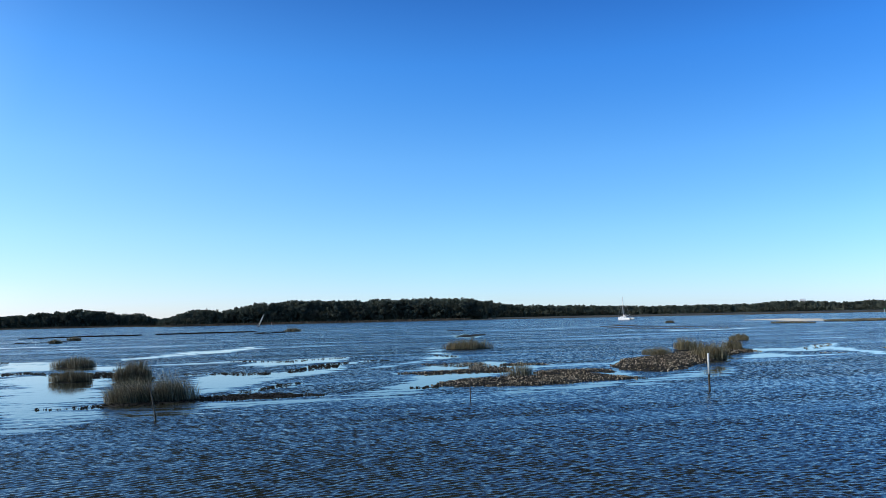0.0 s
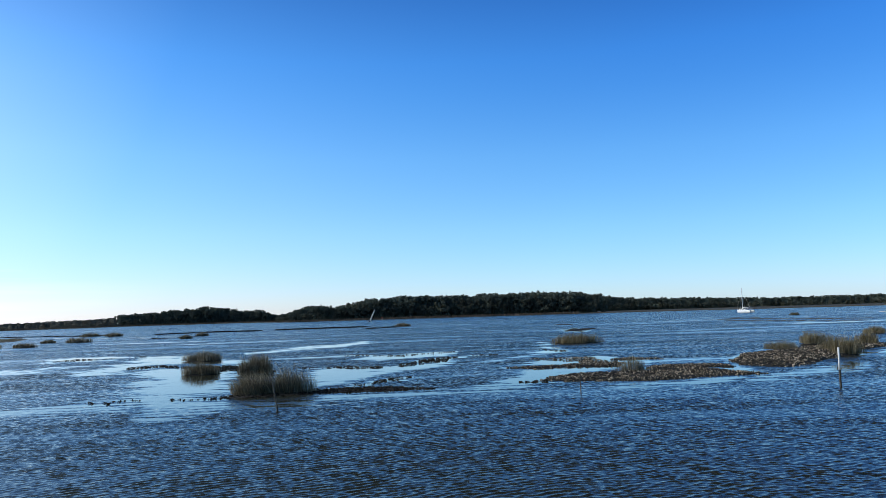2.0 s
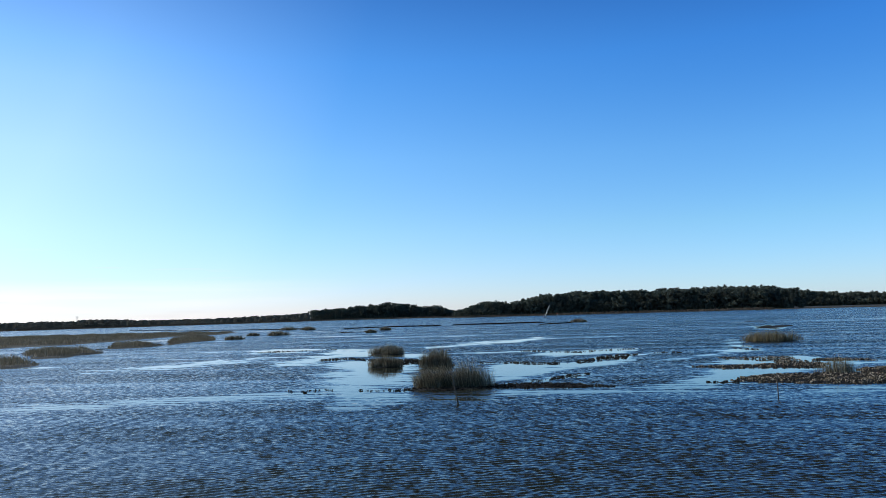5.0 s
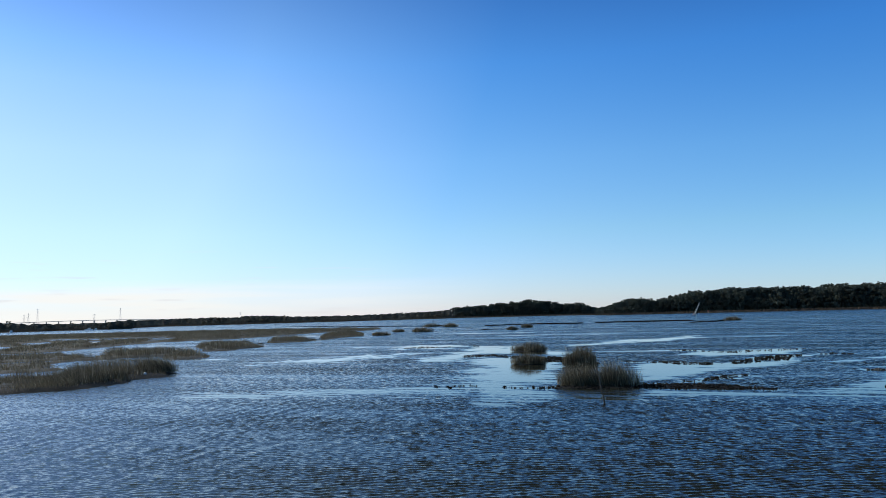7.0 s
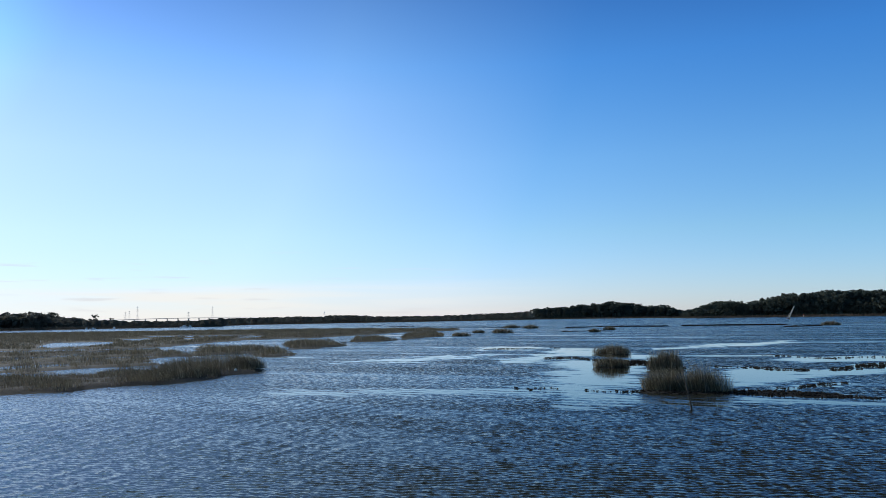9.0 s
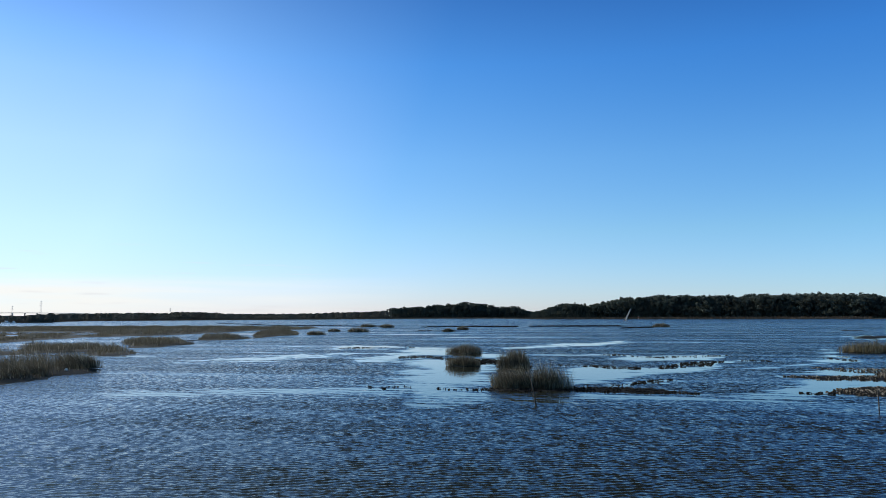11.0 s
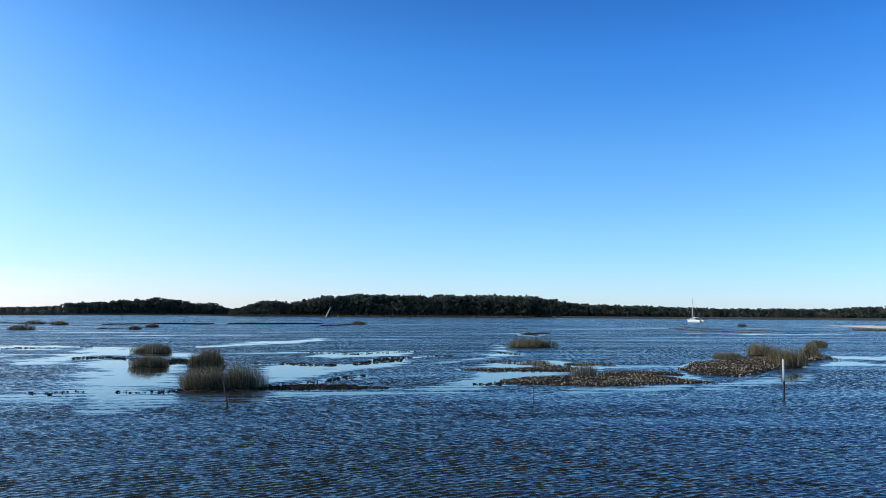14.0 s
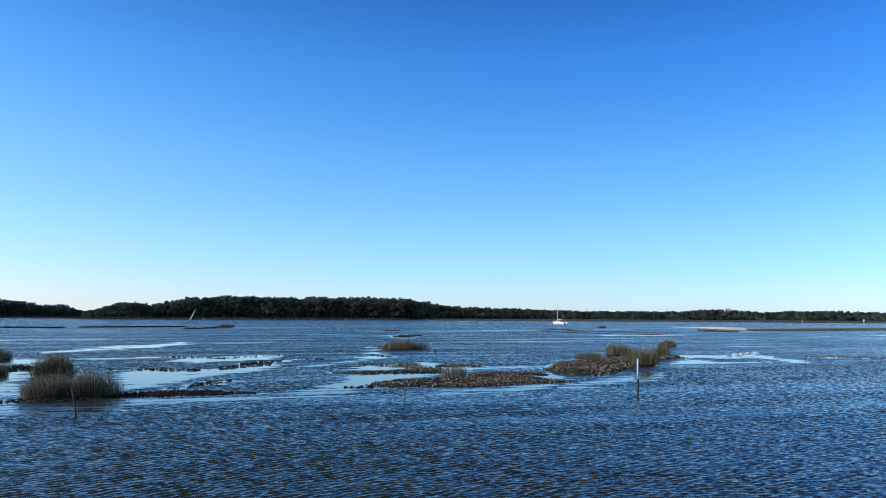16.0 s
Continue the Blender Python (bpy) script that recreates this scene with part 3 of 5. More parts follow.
slick(0.65, (20.3, 90.2), (21.1, 84.0), (18.5, 71.4), (17.5, 74.7))
slick(1, (21.5, 43.8), (23.6, 44.8), (23.3, 41.8), (21.0, 39.8), (20.0, 40.4))
slick(0.62, (21.5, 40.0), (21.6, 38.2), (25.4, 40.6), (29.5, 43.6), (34.0, 47.4), (28.5, 39.8), (23.1, 35.9), (19.4, 34.9))
slick(0.95, (41.1, 54.9), (44.1, 57.2), (45.0, 55.3), (43.7, 51.0), (39.9, 51.8))
slick(0.95, (47.0, 62.7), (50.9, 60.9), (56.3, 64.1), (61.5, 66.6), (56.1, 61.0), (53.5, 52.2), (50.4, 49.2), (52.1, 57.1), (48.2, 57.7), (45.1, 60.1))
slick(0.75, (-15.9, 81.4), (-13.8, 89.4), (-10.8, 102.5), (-5.6, 102.1), (-1.3, 115.9), (-1.1, 102.3), (-5.2, 94.8), (-9.4, 88.9), (-13.1, 85.2))
slick(0.52, (-12.7, 39.4), (-7.7, 37.7), (-6.3, 33.0), (-7.4, 30.2), (-9.3, 28.9))
slick(0.62, (-28.1, 32.9), (-19.3, 34.1), (-15.3, 39.1), (-12.1, 36.7), (-11.3, 34.1), (-18.1, 31.9), (-25.6, 30.0))
slick(0.6, (-40.4, 56.4), (-34.1, 67.9), (-29.6, 71.3), (-26.8, 64.4), (-32.2, 57.2), (-37.9, 52.8))
slick(0.9, (-35.3, 79.8), (-37.6, 88.8), (-31.1, 88.4), (-29.4, 79.7))
slick(1, (-24.9, 61.1), (-24.0, 66.5), (-22.4, 70.5), (-20.1, 63.2), (-23.1, 58.2))
slick(0.55, (12.3, 38.5), (15.9, 36.6), (20.5, 38.8), (20.4, 37.3), (14.7, 33.8), (11.2, 34.1))
slick(0.42, (-7.5, 38.5), (-3.3, 37.6), (-2.8, 31.9), (-6.0, 31.5))
pool((-112.6, 73.4), (-143.7, 97.3), (-128.3, 101.4), (-109.8, 86.4), (-108.6, 76.9))
pool((-143.5, 114.5), (-149.9, 129.1), (-126.0, 109.4), (-128.2, 104.1))
pool((-73.1, 67.2), (-81.5, 78.6), (-70.2, 68.6), (-68.4, 63.8))
pool((-62.9, 53.2), (-65.5, 59.6), (-61.1, 67.7), (-52.4, 58.7), (-44.2, 47.2), (-46.7, 46.2), (-56.2, 49.1))
pool((-55.7, 33.1), (-54.9, 35.2), (-54.1, 36.9), (-51.4, 37.4), (-49.2, 34.0), (-50.6, 32.4))
pool((-51.0, 40.7), (-50.8, 44.3), (-47.8, 42.4), (-48.3, 39.5))
pool((-99.3, 114.8), (-103.8, 124.8), (-84.0, 100.1), (-86.5, 100.3))
pool((-120.3, 127.7), (-126.3, 144.3), (-111.9, 129.7), (-111.0, 119.5))
pool((-132.0, 122.7), (-141.8, 135.4), (-118.7, 114.5), (-114.9, 108.2))
pool((-150.0, 130.0), (-125.0, 140.0), (-135.0, 152.0), (-175.0, 146.0))
pool((-180.0, 85.0), (-160.0, 95.0), (-190.0, 112.0), (-220.0, 108.0))
MARSH = {
    "tongue": [(-70.0, 5.0), (-44.0, 21.0), (-40.8, 26.2), (-38.5, 27.3), (-38.8, 30.1), (-37.7, 32.1), (-36.3, 35.4), (-37.4, 37.7), (-38.6, 41.0), (-37.9, 42.4), (-39.6, 44.9), (-40.9, 46.0), (-43.4, 46.3), (-45.6, 44.1), (-47.3, 41.2), (-48.3, 39.5), (-48.7, 35.8), (-51.6, 33.0), (-60.0, 25.0), (-80.0, 12.0)],
    "back": [(-85.0, 20.0), (-56.6, 36.0), (-53.6, 39.3), (-53.8, 43.2), (-53.6, 46.3), (-55.3, 50.7), (-60.6, 51.7), (-66.2, 59.6), (-67.0, 65.1), (-70.4, 64.9), (-82.9, 72.4), (-99.9, 69.0), (-99.0, 63.3), (-130.0, 62.0), (-130.0, 45.0)],
    "island_a": [(-64.1, 56.7), (-63.7, 62.0), (-60.9, 64.6), (-53.1, 60.6), (-51.3, 64.0), (-62.0, 75.1), (-75.0, 84.2), (-80.5, 78.7), (-75.2, 68.4)],
    "island_b": [(-60.3, 74.2), (-60.5, 83.2), (-61.7, 89.1), (-72.9, 101.6), (-83.8, 107.9), (-78.5, 95.2)],
    "island_c": [(-68.7, 100.8), (-65.8, 105.1), (-67.1, 112.8), (-77.6, 124.4), (-86.6, 129.6)],
    "island_d": [(-65.6, 112.6), (-69.1, 127.8), (-69.1, 136.1), (-76.8, 152.7), (-93.0, 176.7), (-92.5, 161.9), (-80.0, 138.0)],
    "wide": [(-160.0, 60.0), (-105.1, 67.3), (-106.5, 73.5), (-95.1, 73.7), (-92.0, 80.4), (-100.2, 99.1), (-102.4, 115.2), (-96.0, 129.4), (-99.0, 150.5), (-101.0, 175.9), (-94.0, 190.4), (-105.3, 222.1), (-131.0, 231.7), (-178.0, 242.8), (-225.7, 226.6), (-264.0, 214.4), (-330.0, 190.0), (-330.0, 100.0)],
}
# ---- water: one sheet to the horizon, with modelled wind waves near the landing ----
def grow(start, stop, rate):
    return start * np.exp(np.arange(0, math.log(stop / start), rate))


ring_r = np.concatenate([[0.0, 3.0, 6.0, 9.0, 11.0, 12.5, 13.4], np.arange(13.5, 20.0, 0.05), np.arange(20.0, 33.0, 0.078), np.arange(33.0, 46.0, 0.16), grow(46.0, 118.0, 0.012), grow(118.0, 5200.0, 0.05)])
ring_a = np.radians(np.concatenate([np.linspace(-180, -60, 24)[:-1], np.linspace(-58, 62, 760), np.linspace(63, 180, 24)[1:]]))
ra, rr_ = np.meshgrid(ring_a, ring_r)
gx, gy = np.sin(ra) * rr_, np.cos(ra) * rr_
calm = np.zeros(gx.shape)
shoals = (rr_ > 28) & (rr_ < 170)
sx_, sy_ = gx[shoals], gy[shoals]
best = np.zeros(sx_.shape)
bent = sy_ + 0.5 * ripple_noise(sx_, sy_, 12.0, 5)
for weight, outline in SLICKS:
    mid = np.mean(outline, axis=0)
    soft = (0.075 if mid[0] < -9 else 0.035) * float(np.hypot(*mid))
    best = np.maximum(best, weight * np.clip(0.5 + field_inside(outline, sx_, bent) / soft, 0, 1))
for s, _, _ in REEFS.values():
    best = np.maximum(best, np.clip(0.6 + strip_inside(s, sx_, sy_) / 1.6, 0, 0.8))
streaks = 0.34 * ripple_noise(sx_ * 0.22 + sy_ * 0.1, sy_, 1.7, 31) + 0.2 * ripple_noise(sx_ * 0.3 - sy_ * 0.12, sy_, 0.8, 32)
calm[shoals] = np.where(best > 0, np.clip(1.2 * best + streaks * np.clip(4 * best, 0, 1), 0, 1), 0)
# a sum of short wind waves running towards the landing, with peaked crests, and a low cross swell
wave_rng = np.random.RandomState(17)
near = (rr_ > 11) & (rr_ < 60)
nx_, ny_, nr_ = gx[near], gy[near], rr_[near]
swell, push_x, push_y = np.zeros(nx_.shape), np.zeros(nx_.shape), np.zeros(nx_.shape)
bend_x, bend_y = 0.10 * ripple_noise(nx_, ny_, 7.0, 8), 0.10 * ripple_noise(nx_, ny_, 8.0, 9)
cross_reach = 0.2 + 0.8 * np.clip((-nx_ - 4) / 9, 0, 1)
for k in range(WAVES + 8):
    if k < WAVES:
        length = 0.10 * (0.29 / 0.10) ** wave_rng.uniform(0, 1)
        way, steep = radians(-90 + 10) + wave_rng.normal(0, 0.55), WAVE_STEEP
    else:
        length = 0.42 * (0.85 / 0.42) ** wave_rng.uniform(0, 1)
        way, steep = radians(4) + wave_rng.normal(0, 0.16), CROSS_STEEP * cross_reach
    num = 2 * math.pi / length
    phase = num * ((nx_ + bend_x) * math.cos(way) + (ny_ + bend_y) * math.sin(way)) + wave_rng.uniform(0, 6.283)
    swell += steep / num * np.sin(phase)
    push = steep / num * np.cos(phase)
    push_x += push * math.cos(way)
    push_y += push * math.sin(way)
groups = np.clip(0.95 + 0.07 * ripple_noise(nx_, ny_, 9.0, 12) + 0.05 * ripple_noise(nx_, ny_, 3.2, 13), 0.6, 1.1)
fade = np.clip((56 - nr_) / 22, 0, 1) * np.clip((nr_ - 11) / 3, 0, 1)
fade = fade * groups * (1 - 0.95 * np.clip((calm[near] - 0.1) / 0.7, 0, 1))
height = np.zeros(gx.shape)
height[near] = swell * fade
gx, gy = gx.copy(), gy.copy()
gx[near] += 0.9 * push_x * fade
gy[near] += 0.9 * push_y * fade
far_chop = np.clip((rr_ + 8) / 66, 0.15, 1)
idx = np.arange(gx.size).reshape(gx.shape)
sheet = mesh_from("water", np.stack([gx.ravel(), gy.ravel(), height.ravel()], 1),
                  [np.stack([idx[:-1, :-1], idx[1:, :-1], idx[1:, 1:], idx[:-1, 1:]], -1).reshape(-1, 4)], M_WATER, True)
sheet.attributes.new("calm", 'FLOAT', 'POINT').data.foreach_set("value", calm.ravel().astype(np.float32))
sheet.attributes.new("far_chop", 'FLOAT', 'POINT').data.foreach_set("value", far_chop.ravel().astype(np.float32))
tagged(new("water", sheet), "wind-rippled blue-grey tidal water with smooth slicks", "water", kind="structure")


# ---- woods on the far shores ----
def tree_meshes(kind, seed):
    """A trunk with limbs, and a crown of leaf tufts; one metre high in all, to be scaled."""
    r = np.random.RandomState(seed)
    bm = bmesh.new()
    bend = r.normal(0, 0.015, 2)
    tube(bm, [(0, 0, -0.02), (bend[0], bend[1], 0.45), (bend[0] * 2, bend[1] * 2, 0.9)], [0.017, 0.012, 0.004], 6)
    tufts = []
    if kind == "pine":
        for k in range(24):
            h = r.uniform(0.40, 0.97)
            reach = 0.20 * math.sin(math.pi * min(1, (1.06 - h) / 0.62) ** 0.8) * r.uniform(0.6, 1.1) + 0.02
            a = r.uniform(0, 6.283)
            e = (math.cos(a) * reach, math.sin(a) * reach, h + 0.03)
            tube(bm, [(bend[0] * 1.5, bend[1] * 1.5, h - 0.06), e], [0.005, 0.002], 4)
            tufts.append((*e, r.uniform(0.06, 0.105)))
        tufts.append((bend[0] * 2, bend[1] * 2, 0.94, 0.07))
    else:
        for k in range(26):
            a, u = r.uniform(0, 6.283), r.uniform(0, 1)
            h = 0.12 + 0.80 * u
            reach = (0.10 + 0.30 * math.sin(math.pi * min(1, 0.2 + 0.8 * u))) * r.uniform(0.5, 1.0)
            e = (math.cos(a) * reach, math.sin(a) * reach, h)
            if k % 3 == 0:
                tube(bm, [(0, 0, max(0.1, h - 0.25)), e], [0.008, 0.003], 4)
            tufts.append((*e, r.uniform(0.08, 0.14)))
    trunk = bm_mesh("trunk", bm, M_BARK)
    return trunk, np.array(tufts)


def tuft_leaves(tufts, per, leaf, r):
    """Leaf sprays round each tuft centre (x, y, z, radius): small bent quads."""
    t = np.repeat(tufts, per, axis=0)
    k = len(t)
    d = r.normal(0, 1, (k, 3))
    d /= np.linalg.norm(d, axis=1, keepdims=True)
    c = t[:, :3] + d * t[:, 3:] * (r.uniform(0.45, 1.05, (k, 1))) * np.array([1, 1, 0.75])
    u = np.cross(d, r.normal(0, 1, (k, 3)))
    u /= np.linalg.norm(u, axis=1, keepdims=True)
    w = np.cross(d, u) + 0.5 * r.normal(0, 1, (k, 3))
    s = leaf * t[:, 3:] * r.uniform(0.6, 1.4, (k, 1))
    v = np.stack([c - u * s, c + w * s * 0.6 - d * s * 0.2, c + u * s, c - w * s * 0.6 + d * s * 0.1], 1).reshape(-1, 3)
    return v


TREE_KINDS = []
for i in range(9):
    kind = "pine" if i < 6 else "oak"
    trunk, tufts = tree_meshes(kind, 40 + i)
    v = tuft_leaves(tufts, 42, 0.29, np.random.RandomState(70 + i))
    crown = mesh_from("crown", v, [np.arange(len(v)).reshape(-1, 4)], M_LEAF if kind == "pine" else M_LEAF_OAK)
    TREE_KINDS.append((kind, trunk, crown, tufts))


def plant_tree(place, height, which, turn, label, group, squash=1.0):
    kind, trunk, crown, _ = TREE_KINDS[which]
    t = thing(kind + "_tree", Matrix.Translation(place) @ pose(0, 0, 0, 0, 0, turn) @ Matrix.Diagonal((height * squash, height * squash, height, 1)), label, "tree", group)
    for nm, me in (("trunk", trunk), ("crown", crown)):
        new(nm, me).parent = t
    return t


# treetop heights in degrees above the level, by bearing
SKYLINE = [(60, 0.45), (57.4, 0.55), (56.4, 0.42), (55.7, 0.5), (55.0, 0.3), (53, 0.26), (52, 0.22), (50.4, 0.15), (46.5, 0.18), (44.1, 0.2), (42.4, 0.27), (39, 0.33), (36.4, 0.28), (36, 0.4), (33.8, 0.36), (31.5, 0.2), (27, 0.22), (22.4, 0.33), (20.5, 0.38), (19.2, 0.67), (17.4, 0.72), (13.2, 1.05), (11.5, 0.84), (10.5, 0.7), (9.4, 0.74), (8.0, 0.3), (6.9, 0.57), (5.8, 0.92), (4.4, 0.98), (3.8, 0.76), (2.3, 1.04), (1.1, 1.31), (-0.5, 1.38), (-2.6, 1.52), (-5.2, 1.39), (-8.3, 1.45), (-11.4, 1.44), (-13.2, 1.55), (-15, 1.46), (-16.9, 1.2), (-18.7, 0.94), (-20.5, 0.76), (-24.2, 0.68), (-28.7, 0.52), (-33, 0.48), (-37.3, 0.45), (-39.7, 0.62)]
SKYLINE += [(-41.7, 0.54), (-43.2, 0.4), (-45, 0.5), (-48, 0.5), (-51, 0.4), (-56, 0.45), (-62, 0.4)]
sk = np.array(sorted(SKYLINE))


def treetop(az, d):
    return 4.0 + d * math.tan(radians(float(np.interp(az, sk[:, 0], sk[:, 1]))))


def river_top(az):
    return float(np.interp(az, [44, 46, 50.5, 52, 53.5, 55, 56.5, 62], [7.2, 5.2, 5.6, 6.8, 7.4, 9.6, 12.4, 13.0]))


# bearing from, to; distance of the wood's edge; row spacing; rows behind; tree spacing; name
WOODS = [(-17.5, 8.0, 690, 9, 4, 6.5, "main"), (8.0, 19.6, 940, 10, 3, 8.0, "left"), (19.6, 45, 860, 12, 2, 7.5, "far_left"), (44.0, 62, 560, 7, 2, 5.0, "river"), (-62, -17.0, 960, 11, 3, 8.0, "right")]
rr = np.random.RandomState(11)
for a0, a1, d0, gap, rows, space, nm in WOODS:
    clumps, trunks = [], []
    step = math.degrees(space / d0)
    for row in range(rows + 1):
        az = a0 + rr.uniform(0, step)
        while az < a1:
            d = d0 + row * gap + rr.uniform(-3, 3)
            h = treetop(az, d) if nm != "river" else river_top(az)
            h = h * rr.uniform(0.86, 1.03) * (0.8 if row == 0 else 1.0) - (1.0 if row else 0)
            h = max(h, 4.0)
            near_end = min(abs(az - 8.0), 9) < 1.2
            which = rr.randint(6, 9) if (rr.rand() < (0.5 if row == 0 else 0.12) or near_end) else rr.randint(0, 6)
            p = polar(az, d, 0.35)
            if row == 0 and nm in ("main", "left", "right") and rr.rand() < 0.8:
                plant_tree(p, h * (0.75 if which > 5 else 1.0), which, rr.uniform(0, 360),
                           "dark green pine tree on the far wooded shore" if which < 6 else "rounded grey-green oak tree on the far shore", "trees along the " + nm.replace("_", " ") + " shore", 1.0 if which < 6 else 0.9)
            else:
                tf = TREE_KINDS[which][3].copy()
                tf[:, :3] = tf[:, :3] * h * np.array([1.15, 1.15, 1.0]) + np.array(p)
                tf[:, 3] *= h * 1.2
                clumps.append(tf)
            # undergrowth that closes the wood below the crowns
            if row < 2:
                for _ in range(5):
                    u = polar(az + rr.uniform(-step, step), d + rr.uniform(2, 8), 0.3)
                    clumps.append(np.array([[u[0], u[1], rr.uniform(0.1, 0.62) * h, rr.uniform(0.13, 0.2) * h] for _ in range(2)]))
            az += step * rr.uniform(0.7, 1.3)
    v = tuft_leaves(np.concatenate(clumps), *((22, 0.42) if nm in ("main", "left") else (11, 0.56)), np.random.RandomState(5))
    tagged(new("woods_" + nm, mesh_from("woods", v, [np.arange(len(v)).reshape(-1, 4)], M_LEAF_HAZE if nm in ("far_left", "river") else M_LEAF)),
           "low grey-green wood along the far shore" if nm in ("far_left", "river") else "dense dark green pine wood on the far shore", "woods", kind="stuff")

# the close-grown inside of each wood, lumpy and dark
for a0, a1, d0, gap, rows, space, nm in WOODS:
    m = int((a1 - a0) / 57.3 * d0 / 2.2)
    az = np.linspace(a0 + 0.05, a1 - 0.05, m)
    top = np.array([treetop(q, d0 + 8) if nm != "river" else river_top(q) for q in az])
    rings = []
    for k, f in enumerate((0.0, 0.28, 0.55, 0.74, 0.87, 0.85)):
        rnd = np.random.RandomState(k + int(d0))
        dd = d0 + gap * 0.9 + rnd.uniform(-1.5, 1.5, m) + k * 0.8 + (12 if k == 5 else 0)
        z = top * f * (1 + (0.13 * rnd.uniform(-1, 1, m) if k else 0))
        rings.append(np.stack([-np.sin(np.radians(az)) * dd, np.cos(np.radians(az)) * dd, z], 1))
    i = np.arange(6 * m).reshape(6, m)
    q = np.stack([i[:-1, :-1], i[1:, :-1], i[1:, 1:], i[:-1, 1:]], -1).reshape(-1, 4)
    tagged(new("thicket_" + nm, mesh_from("thicket", np.concatenate(rings), [q], M_LEAF_HAZE if nm in ("far_left", "river") else M_LEAF)), "close dark undergrowth inside the wood", "thicket", kind="stuff")

# low land under the woods, with a fringe of dry marsh grass along the water
SHORE = np.array([(-68, 600), (-30, 600), (-20, 625), (7, 645), (10.5, 800), (18, 850), (24, 760), (42, 690), (46, 545), (64, 525)], dtype=float)


def shore(az):
    d = np.interp(az, SHORE[:, 0], SHORE[:, 1])
    return d * (1 + 0.010 * np.sin(az * 1.7) + 0.006 * np.sin(az * 4.1 + 1))


az = np.linspace(-66, 63, 420)
rings = []
for off, z in ((-4, -0.3), (0, 0.12), (6, 0.28), (60, 0.4), (2000, 1.0)):
    dd = shore(az) + off
    rings.append(np.stack([-np.sin(np.radians(az)) * dd, np.cos(np.radians(az)) * dd, np.full(len(az), z)], 1))
i = np.arange(5 * len(az)).reshape(5, len(az))
q = np.stack([i[:-1, :-1], i[1:, :-1], i[1:, 1:], i[:-1, 1:]], -1).reshape(-1, 4)
tagged(new("ground_far_shore", mesh_from("ground", np.concatenate(rings), [q], M_PEAT, True)), "low flat marshy shore below the woods", "ground", kind="structure")
r = np.random.RandomState(640)
count = 30000
az = r.uniform(-64, 61, count)
dd = shore(az) + 2 + 45 * r.uniform(0, 1, count) ** 2
tagged(new("shore_marsh_grass", blades("shore_marsh_grass", -np.sin(np.radians(az)) * dd, np.cos(np.radians(az)) * dd, np.full(count, 0.15),
       r.uniform(0.7, 1.4, count) * np.where(az < -16, 0.45, 1.5), r.uniform(0.3, 0.7, count), M_FRINGE, 640)), "band of brown marsh grass along the far shore", "marsh grass", kind="stuff")


# ---- mud bars, oyster reefs ----
def box_of(stations, pad):
    p = np.array(stations)
    h = p[:, 2] if p.shape[1] > 2 else 0
    return ((p[:, 0] - h).min() - pad, (p[:, 0] + h).max() + pad, (p[:, 1] - h).min() - pad, (p[:, 1] + h).max() + pad)


for i, (nm, st) in enumerate(BARS.items()):
    tagged(new("mud_bar", bank_mesh("mud_bar", lambda x, y, st=st: strip_inside(st, x, y), box_of(st, 2.0), 0.8, 0.36 if i < 7 else 0.18, M_BAR if i < 7 else M_MUD if i < 9 else M_PEAT, 300 + i, 0.3, 0.8)),
           "low dark mud bar just above the water", "mud bar", "mud bars in the bay")

for i, (nm, (st, tone, density)) in enumerate(REEFS.items()):
    inside = lambda x, y, st=st: strip_inside(st, x, y)
    bx = box_of(st, 1.5)
    top = 0.05 if tone == 1 else (0.08 if tone == 2 else 0.16)
    root = thing("oyster_reef", Matrix.Identity(4),
                 {1: "dark wet backlit oyster shells on a low mud bar", 2: "grey-brown oyster shells heaped on a low reef", 3: "pale sunlit oyster shells heaped on a broad bank"}[tone], "oyster reef", "oyster reefs in the shallows")
    loose = density < 0.7
    mud = None if loose else new("mud", bank_mesh("mud", inside, bx, 0.22 if tone < 3 else 0.35, top, M_MUD, 100 + i, 0.14, 0.2))
    if mud:
        mud.parent = root
    area = (bx[1] - bx[0]) * (bx[3] - bx[2])
    x, y, s = scatter(lambda x, y: inside(x, y) + 0.12 + (0.12 * (density - 1) + 0.3 * (1.2 - density) * ripple_noise(x, y, 1.1, 7 + i)) * (1 if area > 30 else 0), bx, int(area * (26 if tone < 3 else 17) * density * (0.9 if loose else 1.0)), 200 + i)
    r = np.random.RandomState(400 + i)
    z = np.clip(np.maximum(s, 0) * 0.14, -0.02, top)
    sh = new("shell_crust", shells("shell_crust", x, y, z, r.uniform(0.08, 0.16, len(x)) * (0.82 if loose else 0.85 if tone == 1 else 0.88 if tone < 3 else 1.0), M_SHELL_WET_BACKLIT if tone == 1 else M_SHELL, 500 + i, 6 if loose else 4))
    sh.parent = root
    tagged(sh, "upright clustered oyster shells", kind="stuff")

